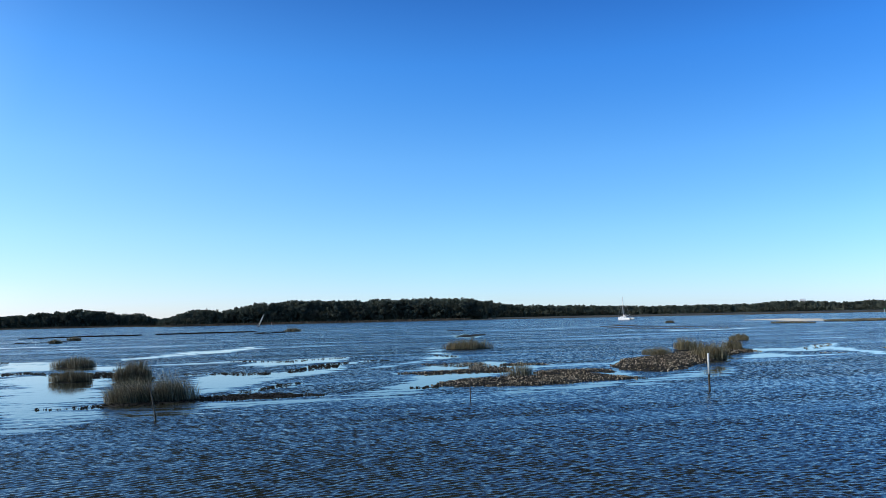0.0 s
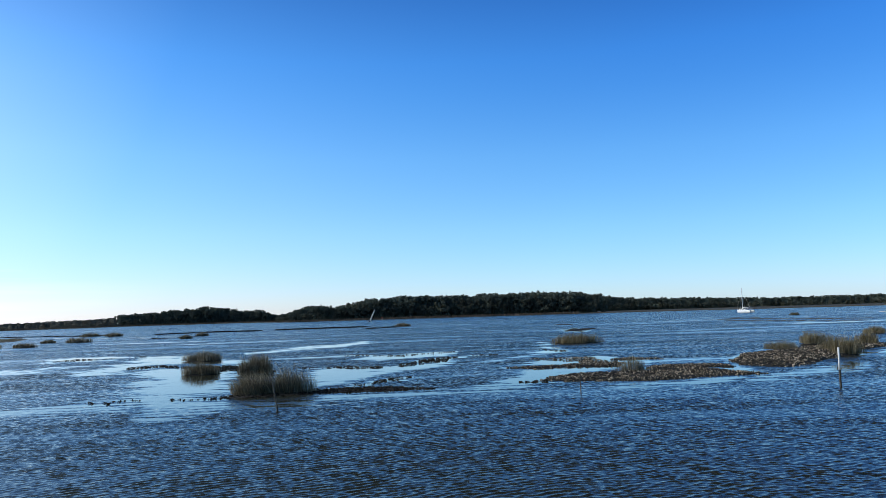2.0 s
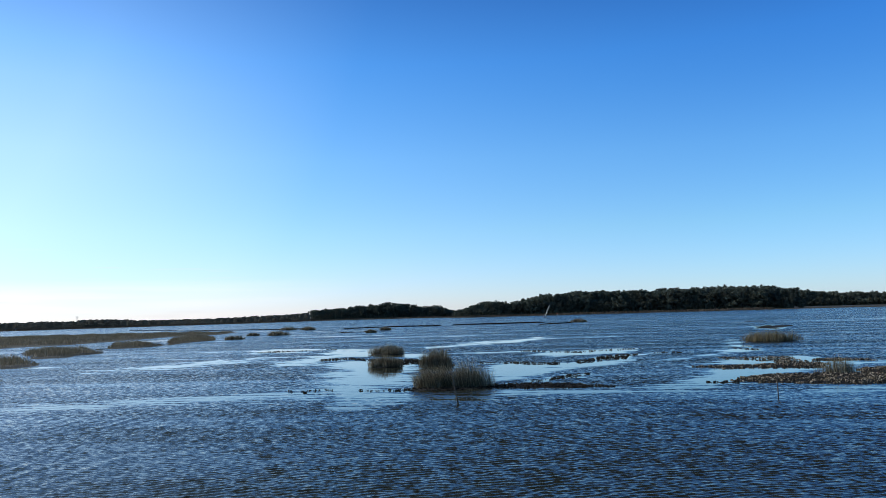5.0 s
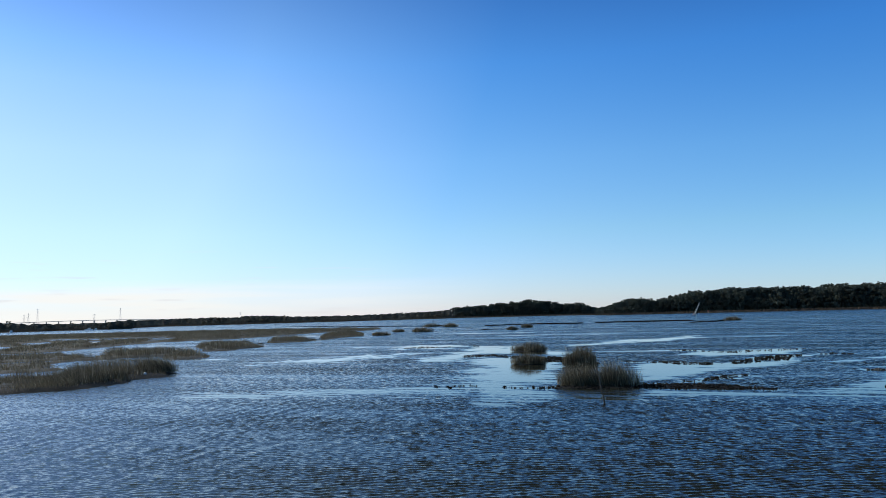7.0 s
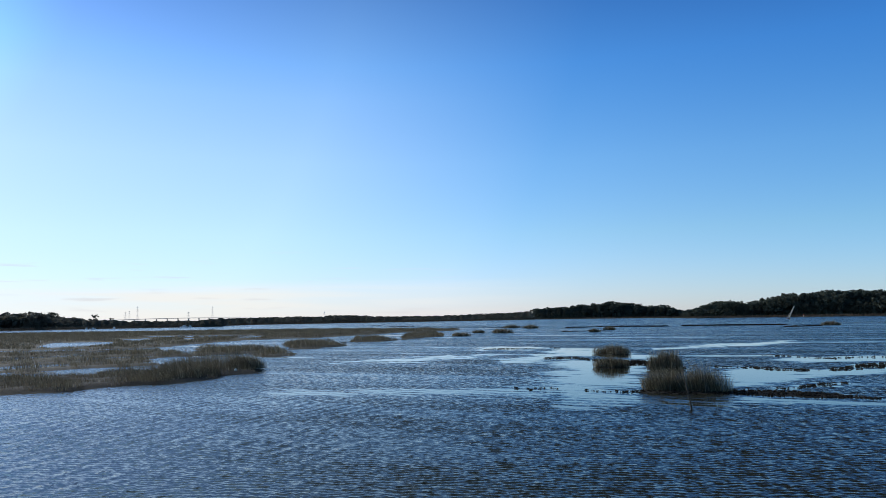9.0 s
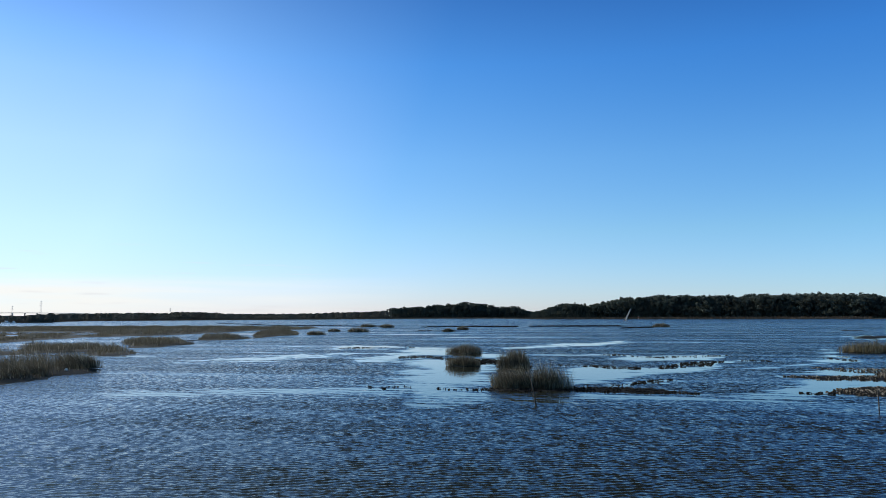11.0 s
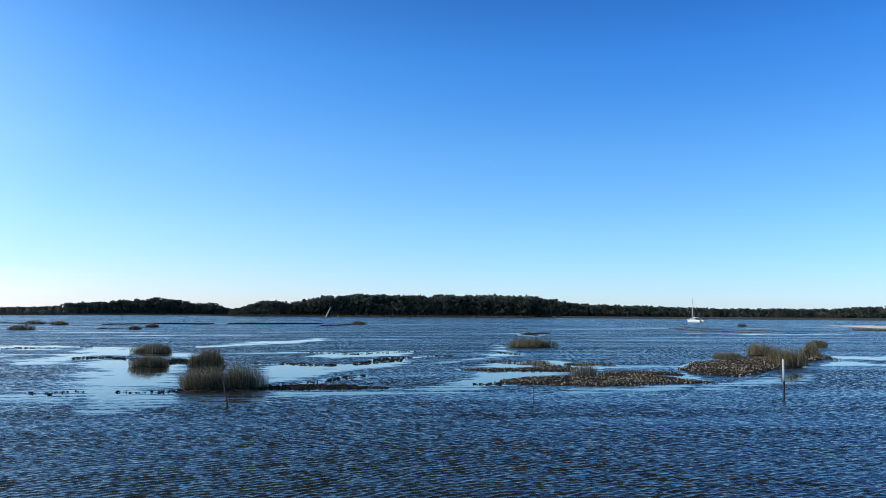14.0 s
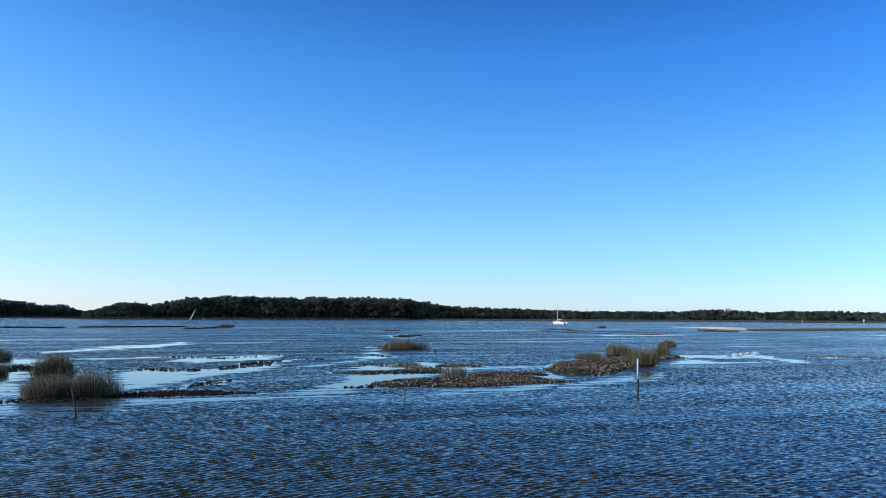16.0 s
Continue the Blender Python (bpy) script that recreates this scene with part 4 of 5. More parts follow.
# single clusters standing in the slick
r = np.random.RandomState(77)
SHELL_KINDS = [shells("shell", np.zeros(1), np.zeros(1), np.full(1, 0.02), np.full(1, 0.16), M_SHELL_WET_BACKLIT, 9 + k, 1) for k in range(6)]
CLUSTERS = [(-13.4, 36.8), (-13.5, 37.7), (-13.3, 37.9), (-13.0, 37.9), (-12.8, 38.3), (-10.2, 37.5), (-9.9, 37.2), (-9.5, 37.1), (-9.2, 37.3), (-9.0, 37.8), (-8.5, 37.2), (-8.4, 37.4), (-8.3, 37.9), (-8.1, 37.6), (-7.7, 37.3), (-7.5, 37.0),
            (-13.8, 37.4), (-14.3, 37.3), (-14.6, 37.6), (-12.5, 38.0), (-12.2, 37.7), (-13.1, 37.3), (-10.6, 37.6), (-8.9, 37.4), (-8.0, 37.2), (-7.8, 37.8)]
for px, py in CLUSTERS:
    root = thing("oyster_cluster", pose(px, py, 0, 0, 0, r.uniform(0, 360)) @ Matrix.Scale(r.uniform(0.42, 0.7), 4),
                 "small dark oyster cluster standing out of the slick", "oyster cluster", "oyster clusters in a row")
    for k in range(r.randint(7, 12)):
        s = new("shell", SHELL_KINDS[k % 6])
        s.parent = root
        s.matrix_local = pose(r.normal(0, 0.11), r.normal(0, 0.07), 0, 0, 0, r.uniform(0, 360)) @ Matrix.Scale(r.uniform(0.7, 1.15), 4)


# ---- grass ----
def clump(name, cx, cy, rx, ry, h, count, width, mat, seed, label, lean=(-0.16, 0.03), spread=0.2, mud=True, base=0.03):
    """A tussock of cordgrass on an oval of mud."""
    rnd = np.random.RandomState(seed)
    a, q = rnd.uniform(0, 6.283, count), np.sqrt(rnd.uniform(0, 1, count))
    wob = 1 + 0.22 * np.sin(3 * a + seed) + 0.12 * np.sin(7 * a)
    x, y = cx + rx * q * wob * np.cos(a), cy + ry * q * wob * np.sin(a)
    hh = h * (1.06 - 0.46 * q ** 2.8) * rnd.uniform(0.55, 1.08, count) * (0.88 + 0.17 * ripple_noise(x, y, 1.1, seed))
    root = thing("grass_clump", Matrix.Identity(4), label, "marsh grass", "cordgrass clumps in the water")
    b = new("grass_mass", blades("grass_mass", x, y, np.full(count, base), hh, width * rnd.uniform(0.7, 1.3, count), mat, seed, lean, spread))
    b.parent = root
    tagged(b, kind="stuff")
    if mud:
        g = new("mud", bank_mesh("mud", lambda X, Y: (1 - np.hypot((X - cx) / rx, (Y - cy) / ry)) * min(rx, ry), (cx - rx * 1.3, cx + rx * 1.3, cy - ry * 1.3, cy + ry * 1.3), max(0.15, rx / 14), 0.08, M_MUD, seed, 0.2, 0.15))
        g.parent = root
    return root


clump("main", -6.5, 38.8, 1.45, 0.75, 1.45, 1700, 0.016, M_GRASS, 1, "dark green cordgrass clump standing in shallow water", (-0.34, 0.0), 0.27)
clump("main_b", -4.6, 38.7, 1.05, 0.6, 1.66, 1000, 0.016, M_GRASS, 2, "tall cordgrass clump beside dark oysters", (-0.16, 0.0), 0.22)
clump("behind", -8.95, 53.0, 1.12, 1.0, 1.6, 2300, 0.019, M_GRASS, 3, "dense dark cordgrass clump on the oyster row", (-0.06, 0.0), 0.17)
clump("row", -13.2, 54.8, 1.35, 0.9, 1.05, 1600, 0.019, M_GRASS, 4, "low dark cordgrass clump mirrored in calm water", (-0.08, 0.0), 0.25)
clump("back", -17.4, 72.8, 1.8, 1.3, 1.2, 1440, 0.024, M_GRASS, 5, "grey-green cordgrass clump behind the oyster row", (-0.1, 0.0), 0.2)
clump("reef", 15.8, 43.6, 1.0, 0.45, 1.08, 672, 0.014, M_GRASS, 6, "sparse upright cordgrass growing on the oyster reef", (-0.03, 0.0), 0.10)
clump("island", 23.2, 82.3, 2.75, 1.6, 1.4, 1760, 0.027, M_GRASS_TAN, 7, "olive-tan cordgrass islet in open water", (-0.04, 0.0), 0.18)
clump("bank_a", 33.6, 57.0, 1.3, 1.0, 0.95, 640, 0.022, M_GRASS_TAN, 8, "low tan cordgrass on the oyster bank", (-0.05, 0.0), 0.24, base=0.14)
clump("bank_b", 41.3, 64.3, 1.3, 1.2, 1.45, 896, 0.024, M_GRASS_TAN, 9, "sunlit tan cordgrass at the back of the bank", (-0.03, 0.0), 0.18, base=0.1)
clump("bank_c", 34.9, 50.6, 1.15, 1.0, 1.7, 896, 0.022, M_GRASS_TAN, 10, "tall olive cordgrass at the edge of the oyster bank", (-0.02, 0.0), 0.15, base=0.06)
clump("bank_d", 36.8, 54.5, 1.1, 1.0, 1.35, 608, 0.023, M_GRASS_TAN, 11, "tan cordgrass in the middle of the bank", (-0.03, 0.0), 0.16, base=0.14)
clump("point", 44.0, 60.6, 0.95, 0.9, 1.7, 768, 0.024, M_GRASS_TAN, 12, "tall tan cordgrass clump on the reef point", (-0.03, 0.0), 0.16)
clump("point_b", 60.4, 81.6, 1.2, 1.1, 0.95, 1120, 0.033, M_GRASS_TAN, 13, "low brown cordgrass clump in open water", (-0.03, 0.0), 0.2)
clump("tip", -40.6, 44.6, 1.5, 1.3, 1.55, 2080, 0.016, M_GRASS, 14, "tall wind-bent cordgrass at the tip of the marsh", (-0.42, 0.0), 0.2, base=0.15)
clump("edge", -38.9, 36.2, 1.3, 3.2, 1.2, 2400, 0.016, M_GRASS, 15, "tall wind-bent cordgrass along the marsh edge", (-0.45, 0.0), 0.2, base=0.15)
clump("edge_b", -41.6, 38.4, 1.6, 1.4, 1.3, 1440, 0.016, M_MARSH, 16, "wind-bent grey cordgrass behind the marsh edge", (-0.45, 0.0), 0.2, base=0.15)
for k, (x, y, rx, h) in enumerate(((-79.7, 222.4, 1.8, 1.3), (-44.2, 167, 1.3, 1.0), (-46.8, 193.5, 1.5, 1.1), (7.9, 240, 2.6, 1.5), (134.6, 219, 1.4, 1.0), (-65.7, 138.2, 1.9, 1.0), (-66.4, 163.4, 2.6, 1.4), (-91.2, 233.9, 2.8, 1.5), (-82.1, 228.3, 2.6, 1.4), (-73.7, 166.1, 1.6, 0.9))):
    clump("far", x, y, rx, rx * 0.7, h, 420, 0.10, M_GRASS, 20 + k, "small dark cordgrass tuft far out in the bay", (-0.04, 0.0), 0.2)


def marsh_inside(poly, x, y):
    s = field_inside(poly, x, y) + 0.5 * ripple_noise(x, y, 5.0, 21)
    for p in POOLS:
        s = np.minimum(s, -field_inside(p, x, y) + 0.6 * ripple_noise(x, y, 7.0, 22))
    return s


for k, (nm, poly) in enumerate(MARSH.items()):
    p = np.array(poly)
    bx = (p[:, 0].min() - 1, p[:, 0].max() + 1, p[:, 1].min() - 1, p[:, 1].max() + 1)
    def inside(x, y, poly=poly, creeks=nm.startswith("island") or nm == "back"):
        s = marsh_inside(poly, x, y)
        if creeks:                      # narrow creeks cut the bed into rows
            creek = ripple_noise(np.arctan2(x, y) * 26, np.hypot(x, y), 6.5, 23 + k)
            s = np.minimum(s, 2.4 * (0.16 - creek))
        return s
    far_off = nm == "wide"
    root = thing("marsh_bed", Matrix.Identity(4), {"tongue": "wind-bent dark cordgrass on a muddy marsh edge", "wide": "broad brown cordgrass marsh with small pools"}.get(nm, "dark brown-green cordgrass bed between tidal creeks"), "marsh", "cordgrass marsh beds")
    g = new("peat", bank_mesh("peat", inside, bx, 0.5 if nm == "tongue" else (2.2 if far_off else 0.9), 0.30 if nm == "tongue" else 0.18, M_MUD if nm == "tongue" else M_PEAT, 600 + k, 0.3, 0.5))
    g.parent = root
    area = (bx[1] - bx[0]) * (bx[3] - bx[2])
    per, wid, hgt = {"tongue": (120, 0.022, 1.05), "back": (30, 0.034, 0.55), "wide": (8, 0.08, 0.45)}.get(nm, (38, 0.034, 0.72))
    x, y, s = scatter(inside, bx, int(area * per), 700 + k)
    if nm == "tongue":                  # bare mud along its outer edge
        bare = (s > 0.3 + 0.3 * ripple_noise(x, y, 4.0, 55)) | (y > 38.5)
        bare &= (y < 39) | (np.random.RandomState(66).uniform(0, 1, len(x)) < 0.5)
        x, y, s = x[bare], y[bare], s[bare]
    rnd = np.random.RandomState(800 + k)
    patch = 0.5 + 0.4 * ripple_noise(x, y, 6.0 if nm != "wide" else 15.0, 31 + k) + 0.25 * ripple_noise(x, y, 2.2 if nm != "wide" else 5.0, 61 + k)
    keep = rnd.uniform(0, 1, len(x)) < np.clip(0.1 + 1.0 * patch, 0.05, 1.0)
    x, y, s, patch = x[keep], y[keep], s[keep], patch[keep]
    if nm == "tongue":
        hgt = np.where(y > 38, 1.3, 0.42)
    hh = hgt * (0.18 + 1.05 * np.clip(patch, 0, 1.3)) * rnd.uniform(0.66, 1.12, len(x)) * np.clip(0.6 + s / 2.5, 0.6, 1.0)
    half = rnd.uniform(0, 1, len(x)) < (0.4 if nm in ("tongue", "back") else 0.55)
    for sel, mat, lab in ((half, M_GRASS, "dark green blades"), (~half, M_MARSH, "dry tan blades")):
        b = new("grass_mass", blades("grass_mass", x[sel], y[sel], np.clip(s[sel] * 0.3, 0, 0.2), hh[sel], wid * rnd.uniform(0.7, 1.3, sel.sum()), mat, 900 + k, (-0.38 if nm == "tongue" else -0.26, 0.02), 0.2))
        b.parent = root
        tagged(b, lab, kind="stuff")

# ---- sandbar with its grass ----
SAND = [(174.0, 232.0, 2.0), (178.8, 229.9, 3.5), (175.8, 218.0, 7.0), (170.0, 202.0, 12.0), (168.0, 194.2, 10.0), (170.6, 189.8, 9.0), (168.1, 183.4, 3.0)]
tagged(new("sandbar", bank_mesh("sandbar", lambda x, y: strip_inside(SAND, x, y), box_of(SAND, 3.0), 1.2, 0.8, M_SAND, 41, 0.07, 1.0, 0.04)),
       "pale shell sandbar sunlit above the water", "sandbar")
for k, (st, lab) in enumerate((([(137.0, 170.5, 4.0), (140.2, 166.6, 6.0), (141.1, 160.5, 3.0)], "olive grass along the sandbar's edge"),
                               ([(161.6, 178.0, 6.0), (166.8, 175.4, 12.0), (174.8, 174.5, 14.0), (193.1, 178.8, 15.0), (223.5, 181.7, 18.0), (250.0, 172.0, 16.0)], "low brown marsh grass strip behind the sandbar"))):
    root = thing("marsh_bed", Matrix.Identity(4), lab, "marsh", "cordgrass marsh beds")
    bx = box_of(st, 2.0)
    g = new("peat", bank_mesh("peat", lambda x, y: strip_inside(st, x, y), bx, 1.5, 0.2, M_MUD, 45 + k, 0.15, 0.8))
    g.parent = root
    x, y, s = scatter(lambda x, y: strip_inside(st, x, y) + 0.8 * ripple_noise(x, y, 9, 3), bx, int((bx[1] - bx[0]) * (bx[3] - bx[2]) * 5), 47 + k)
    b = new("grass_mass", blades("grass_mass", x, y, np.full(len(x), 0.05), np.random.RandomState(k).uniform(0.25, 0.6, len(x)), np.full(len(x), 0.14), M_GRASS_TAN, 49 + k, (-0.05, 0), 0.2))
    b.parent = root
    tagged(b, kind="stuff")

# ---- stakes and posts ----
post = thing("channel_post", pose(21.5, 31.6, 0, 0, 0.6, 0), "white plastic pipe post with a dark fouled foot", "post")
part("pipe", tube(bmesh.new(), [(0, 0, 0.78), (0, 0, 1.2), (0.004, 0, 1.82)], [0.044, 0.044, 0.044], 14), M_PVC, post, "white plastic pipe", True)
part("fouled_foot", tube(bmesh.new(), [(0, 0, -0.6), (0.003, 0, 0.1), (-0.004, 0.003, 0.35), (0.003, 0, 0.6), (0, 0, 0.80)], [0.048, 0.055, 0.050, 0.053, 0.047], 12), M_FOULED, post, "dark barnacle-crusted foot", True)
part("cap", tube(bmesh.new(), [(0.004, 0, 1.815), (0.004, 0, 1.85)], [0.049, 0.047], 14), M_PVC, post)

stake = thing("mooring_stake", pose(-4.4, 31.4, 0), "thin leaning weathered wooden stake in the water", "stake")
part("shaft", tube(bmesh.new(), [(0.04, 0, -0.5), (0, 0, 0), (-0.09, 0.02, 0.6), (-0.2, 0.03, 1.15), (-0.31, 0.03, 1.6)], [0.034, 0.032, 0.029, 0.025, 0.020], 8), M_WOOD, stake, smooth=True)
part("fouled_foot", tube(bmesh.new(), [(0.01, 0, -0.3), (-0.005, 0, 0.1), (-0.05, 0.01, 0.36)], [0.040, 0.042, 0.033], 8), M_FOULED, stake, smooth=True)

pole = thing("reef_stake", pose(9.4, 32.8, 0), "thin dark upright stake with a forked tip", "stake")
part("shaft", tube(bmesh.new(), [(0, 0, -0.5), (0.005, 0, 0.3), (-0.006, 0, 0.75), (0, 0, 1.05)], [0.026, 0.024, 0.021, 0.017], 8), M_WOOD, pole, smooth=True)
part("fork", tube(bmesh.new(), [(0, 0, 0.93), (0.03, 0, 1.0), (0.045, 0, 1.07)], [0.012, 0.011, 0.009], 6), M_WOOD, pole, smooth=True)
part("collar", tube(bmesh.new(), [(-0.004, 0, 0.80), (-0.003, 0, 0.86)], [0.03, 0.03], 8), M_FOULED, pole, smooth=True)

reed = thing("thin_stake", pose(41.5, 40.2, 0), "thin pale stake in open water", "stake")
part("shaft", tube(bmesh.new(), [(0, 0, -0.4), (-0.02, 0, 0.4), (-0.06, 0, 0.85)], [0.03, 0.028, 0.022], 8), M_WOOD, reed, smooth=True)

buoy = thing("float_buoy", pose(-39.0, 41.6, 0.22), "stranded white foam float at the marsh edge", "buoy")
bm = bmesh.new()
bmesh.ops.create_icosphere(bm, subdivisions=3, radius=0.13, matrix=Matrix.Diagonal((1.0, 1.0, 1.25, 1)))
part("float", bm, M_PVC, buoy, smooth=True)
part("stem", tube(bmesh.new(), [(0, 0, -0.3), (0.02, 0, 0.28)], [0.02, 0.02], 8), M_WOOD, buoy, smooth=True)
part("rope", tube(bmesh.new(), [(0.1, 0, -0.1), (-0.25, 0.05, -0.12), (-0.5, -0.02, -0.1)], [0.012, 0.012, 0.012], 6), M_SAIL, buoy, smooth=True)


# ---- boats ----
def hull_mesh(length, beam, free, stations=13, rise=0.5):
    """A round-bilged hull with a raked bow at +x and a transom; z = 0 at the waterline."""
    bm = bmesh.new()
    rings = []
    for i in range(stations):
        u = i / (stations - 1)
        x = -length / 2 + u * length
        w = beam / 2 * (0.72 + 0.28 * math.sin(math.pi * min(1, u * 1.25))) if u < 0.55 else beam / 2 * math.cos((u - 0.55) / 0.45 * math.pi / 2) ** 0.75
        w = max(w, 0.02)
        top = free * (1 + rise * max(0, u - 0.4) ** 1.5 + 0.08 * (1 - u))
        ring = []
        for a, b in ((0, -0.45), (0.55, -0.32), (0.88, 0.0), (1.0, 0.5), (1.0, 1.0)):
            ring.append((x + (0.06 * length * (b - 0.2) if u > 0.97 else 0), a * w, b * top if b > 0 else b * 0.9))
        rings.append([bm.verts.new((p[0], -p[1], p[2])) for p in ring[::-1]] + [bm.verts.new(p) for p in ring[1:]])
    for a, b in zip(rings, rings[1:]):
        for k in range(len(a) - 1):
            bm.faces.new((a[k], a[k + 1], b[k + 1], b[k]))
        bm.faces.new((a[0], b[0], b[-1], a[-1]))
    bm.faces.new(rings[0])
    bm.faces.new(rings[-1][::-1])
    return bm


boat = thing("sailboat", Matrix.Translation(polar(-28.2, 372)) @ pose(0, 0, 0, 0, 0, 106), "white moored sailing yacht with bare mast", "sailboat")
part("hull", hull_mesh(8.8, 2.7, 1.1), M_GELCOAT, boat, "white hull", True)
bm = bmesh.new()
block(bm, 0.5, 0, 1.25, 4.2, 1.8, 0.55, 0.18)
cabin = part("cabin", bm, M_GELCOAT, boat, "white coachroof")
for sy in (-0.91, 0.91):
    for sx in (-0.7, 0.3, 1.3):
        bm = bmesh.new()
        block(bm, sx, sy, 1.43, 0.6, 0.03, 0.2, 0.01)
        part("window", bm, M_DARK, cabin, "dark cabin window")
part("mast", tube(bmesh.new(), [(0.9, 0, 0.8), (0.88, 0, 6), (0.82, 0, 11.8)], [0.17, 0.15, 0.12], 10), M_GELCOAT, boat, "bare mast", True)
part("boom", tube(bmesh.new(), [(0.9, 0, 2.2), (-2.9, 0, 2.3)], [0.07, 0.06], 8), M_METAL, boat, smooth=True)
part("furled_sail", tube(bmesh.new(), [(0.7, 0, 2.4), (-0.8, 0, 2.48), (-2.7, 0, 2.42)], [0.18, 0.16, 0.09], 8), M_SAIL, boat, "furled white mainsail", True)
for a, b in (((4.5, 0, 1.4), (0.82, 0, 11.7)), ((-4.3, 0, 1.2), (0.82, 0, 11.7)), ((0.85, 1.35, 1.1), (0.84, 0, 11.3)), ((0.85, -1.35, 1.1), (0.84, 0, 11.3))):
    part("stay", tube(bmesh.new(), [a, b], [0.022, 0.022], 5), M_METAL, boat)
bm = bmesh.new()
for i in range(5):
    a = math.pi * i / 4
    tube(bm, [(-2.6 + 0.32 * i, -1.1, 1.0 + 1.2 * math.sin(0.5 + 0.4 * i)), (-2.6 + 0.32 * i, 1.1, 1.0 + 1.2 * math.sin(0.5 + 0.4 * i))], [0.17, 0.17], 6)
part("sprayhood", bm, M_CANVAS, boat, "dark blue canvas sprayhood", True)
rail = part("stern_rail", tube(bmesh.new(), [(-3.2, -1.2, 1.9), (-4.5, -0.9, 1.9), (-4.6, 0, 1.9), (-4.5, 0.9, 1.9), (-3.2, 1.2, 1.9)], [0.03] * 5, 6), M_METAL, boat, smooth=True)
for sx, sy in ((-3.2, -1.2), (-4.5, -0.9), (-4.5, 0.9), (-3.2, 1.2)):
    part("stanchion", tube(bmesh.new(), [(sx, sy, 1.1), (sx, sy, 1.9)], [0.025, 0.025], 6), M_METAL, rail)
part("rudder", tube(bmesh.new(), [(-4.45, 0, -0.5), (-4.5, 0, 1.0)], [0.06, 0.06], 6), M_GELCOAT, boat)
part("dinghy", hull_mesh(2.3, 1.1, 0.4, 7), M_PVC, boat, "small dinghy hung astern", True).location = (-5.4, 0, 0.7)

wreck = thing("sunken_sailboat", Matrix.Translation(polar(0.8, 449)), "half-sunk sailboat heeled over, pale mast leaning", "sailboat")
part("mast", tube(bmesh.new(), [(0.0, 0, -0.3), (1.7, 0, 3.7), (3.3, 0, 7.4)], [0.24, 0.21, 0.16], 8), M_GELCOAT, wreck, "leaning pale mast", True)
part("furled_sail", tube(bmesh.new(), [(0.3, 0, 0.3), (0.9, 0, 1.9), (1.75, 0, 3.8), (2.5, 0, 5.6), (3.15, 0, 7.1)], [0.26, 0.34, 0.28, 0.24, 0.15], 8), M_SAIL, wreck, "white furled sail", True)
part("boom", tube(bmesh.new(), [(0.75, 0, 1.5), (1.2, 0, 0.1)], [0.13, 0.10], 8), M_SAIL, wreck, smooth=True)
hull = part("hull", hull_mesh(6.5, 2.2, 0.8, 11), M_CANVAS, wreck, "dark heeled hull awash", True)
hull.matrix_local = pose(-0.6, 0.6, -0.55, 32, 0, 100)
part("stay", tube(bmesh.new(), [(-0.9, 0, 0.3), (3.2, 0, 7.2)], [0.03, 0.03], 5), M_METAL, wreck)

skiff = thing("motorboat", Matrix.Translation(polar(46.1, 610)) @ pose(0, 0, 0, 0, 0, 150), "small dark motorboat out on the channel", "motorboat")
part("hull", hull_mesh(6.2, 2.2, 0.75, 11), M_CANVAS, skiff, smooth=True)
bm = bmesh.new()
block(bm, 0.2, 0, 0.7, 1.1, 1.0, 1.0, 0.1)
part("console", bm, M_DARK, skiff)
bm = bmesh.new()
block(bm, 0, 0, 2.1, 2.0, 1.7, 0.1, 0.03)
top = part("t_top", bm, M_CANVAS, skiff)
for sx in (-0.8, 0.8):
    for sy in (-0.7, 0.7):
        part("strut", tube(bmesh.new(), [(sx, sy, 0.7), (sx, sy, 2.12)], [0.04, 0.04], 6), M_METAL, top)
bm = bmesh.new()
block(bm, -3.2, 0, 0.2, 0.5, 0.5, 1.1, 0.1)
part("outboard", bm, M_DARK, skiff)


def daymark(az, d, h, mat, label):
    t = thing("channel_marker", Matrix.Translation(polar(az, d)) @ pose(0, 0, 0, 0, 0, az), label, "channel marker", "channel markers")
    part("pile", tube(bmesh.new(), [(0, 0, -0.6), (0.01, 0, h)], [0.17, 0.15], 10), M_PVC, t, smooth=True)
    b = bmesh.new()
    block(b, 0, -0.19, h - 0.95, 0.95, 0.05, 0.9, 0.02)
    part("board", b, mat, t)
    part("cap", tube(bmesh.new(), [(0, 0, h), (0, 0, h + 0.12)], [0.18, 0.05], 10), M_PVC, t)


daymark(-45.79, 590, 2.9, M_GREEN, "green board channel marker on a pale pile")
daymark(-49.61, 470, 3.0, M_PVC, "white board channel marker on a pale pile")
daymark(-0.2, 620, 2.2, M_RED, "small red board channel marker on a pile")
daymark(40.07, 680, 2.4, M_CANVAS, "dark channel marker far off in the channel")

# ---- white house among the trees ----
house = thing("house", Matrix.Translation(polar(-40.82, 985, 0.4)) @ pose(0, 0, 0, 0, 0, -38), "white tall house showing above the trees", "house")
bm = bmesh.new()
block(bm, 0, 0, 0, 7, 8, 13.9, 0.05)
part("wall", bm, M_GELCOAT, house, "white painted walls")
bm = bmesh.new()
vs = [bm.verts.new(p) for p in ((-3.8, -4.4, 13.8), (3.8, -4.4, 13.8), (3.8, 4.4, 13.8), (-3.8, 4.4, 13.8), (-2.5, 0, 15.2), (2.5, 0, 15.2))]
for f in ((0, 1, 5, 4), (2, 3, 4, 5), (1, 2, 5), (3, 0, 4), (3, 2, 1, 0)):
    bm.faces.new([vs[i] for i in f])
part("roof", bm, M_GELCOAT, house, "white hipped roof")
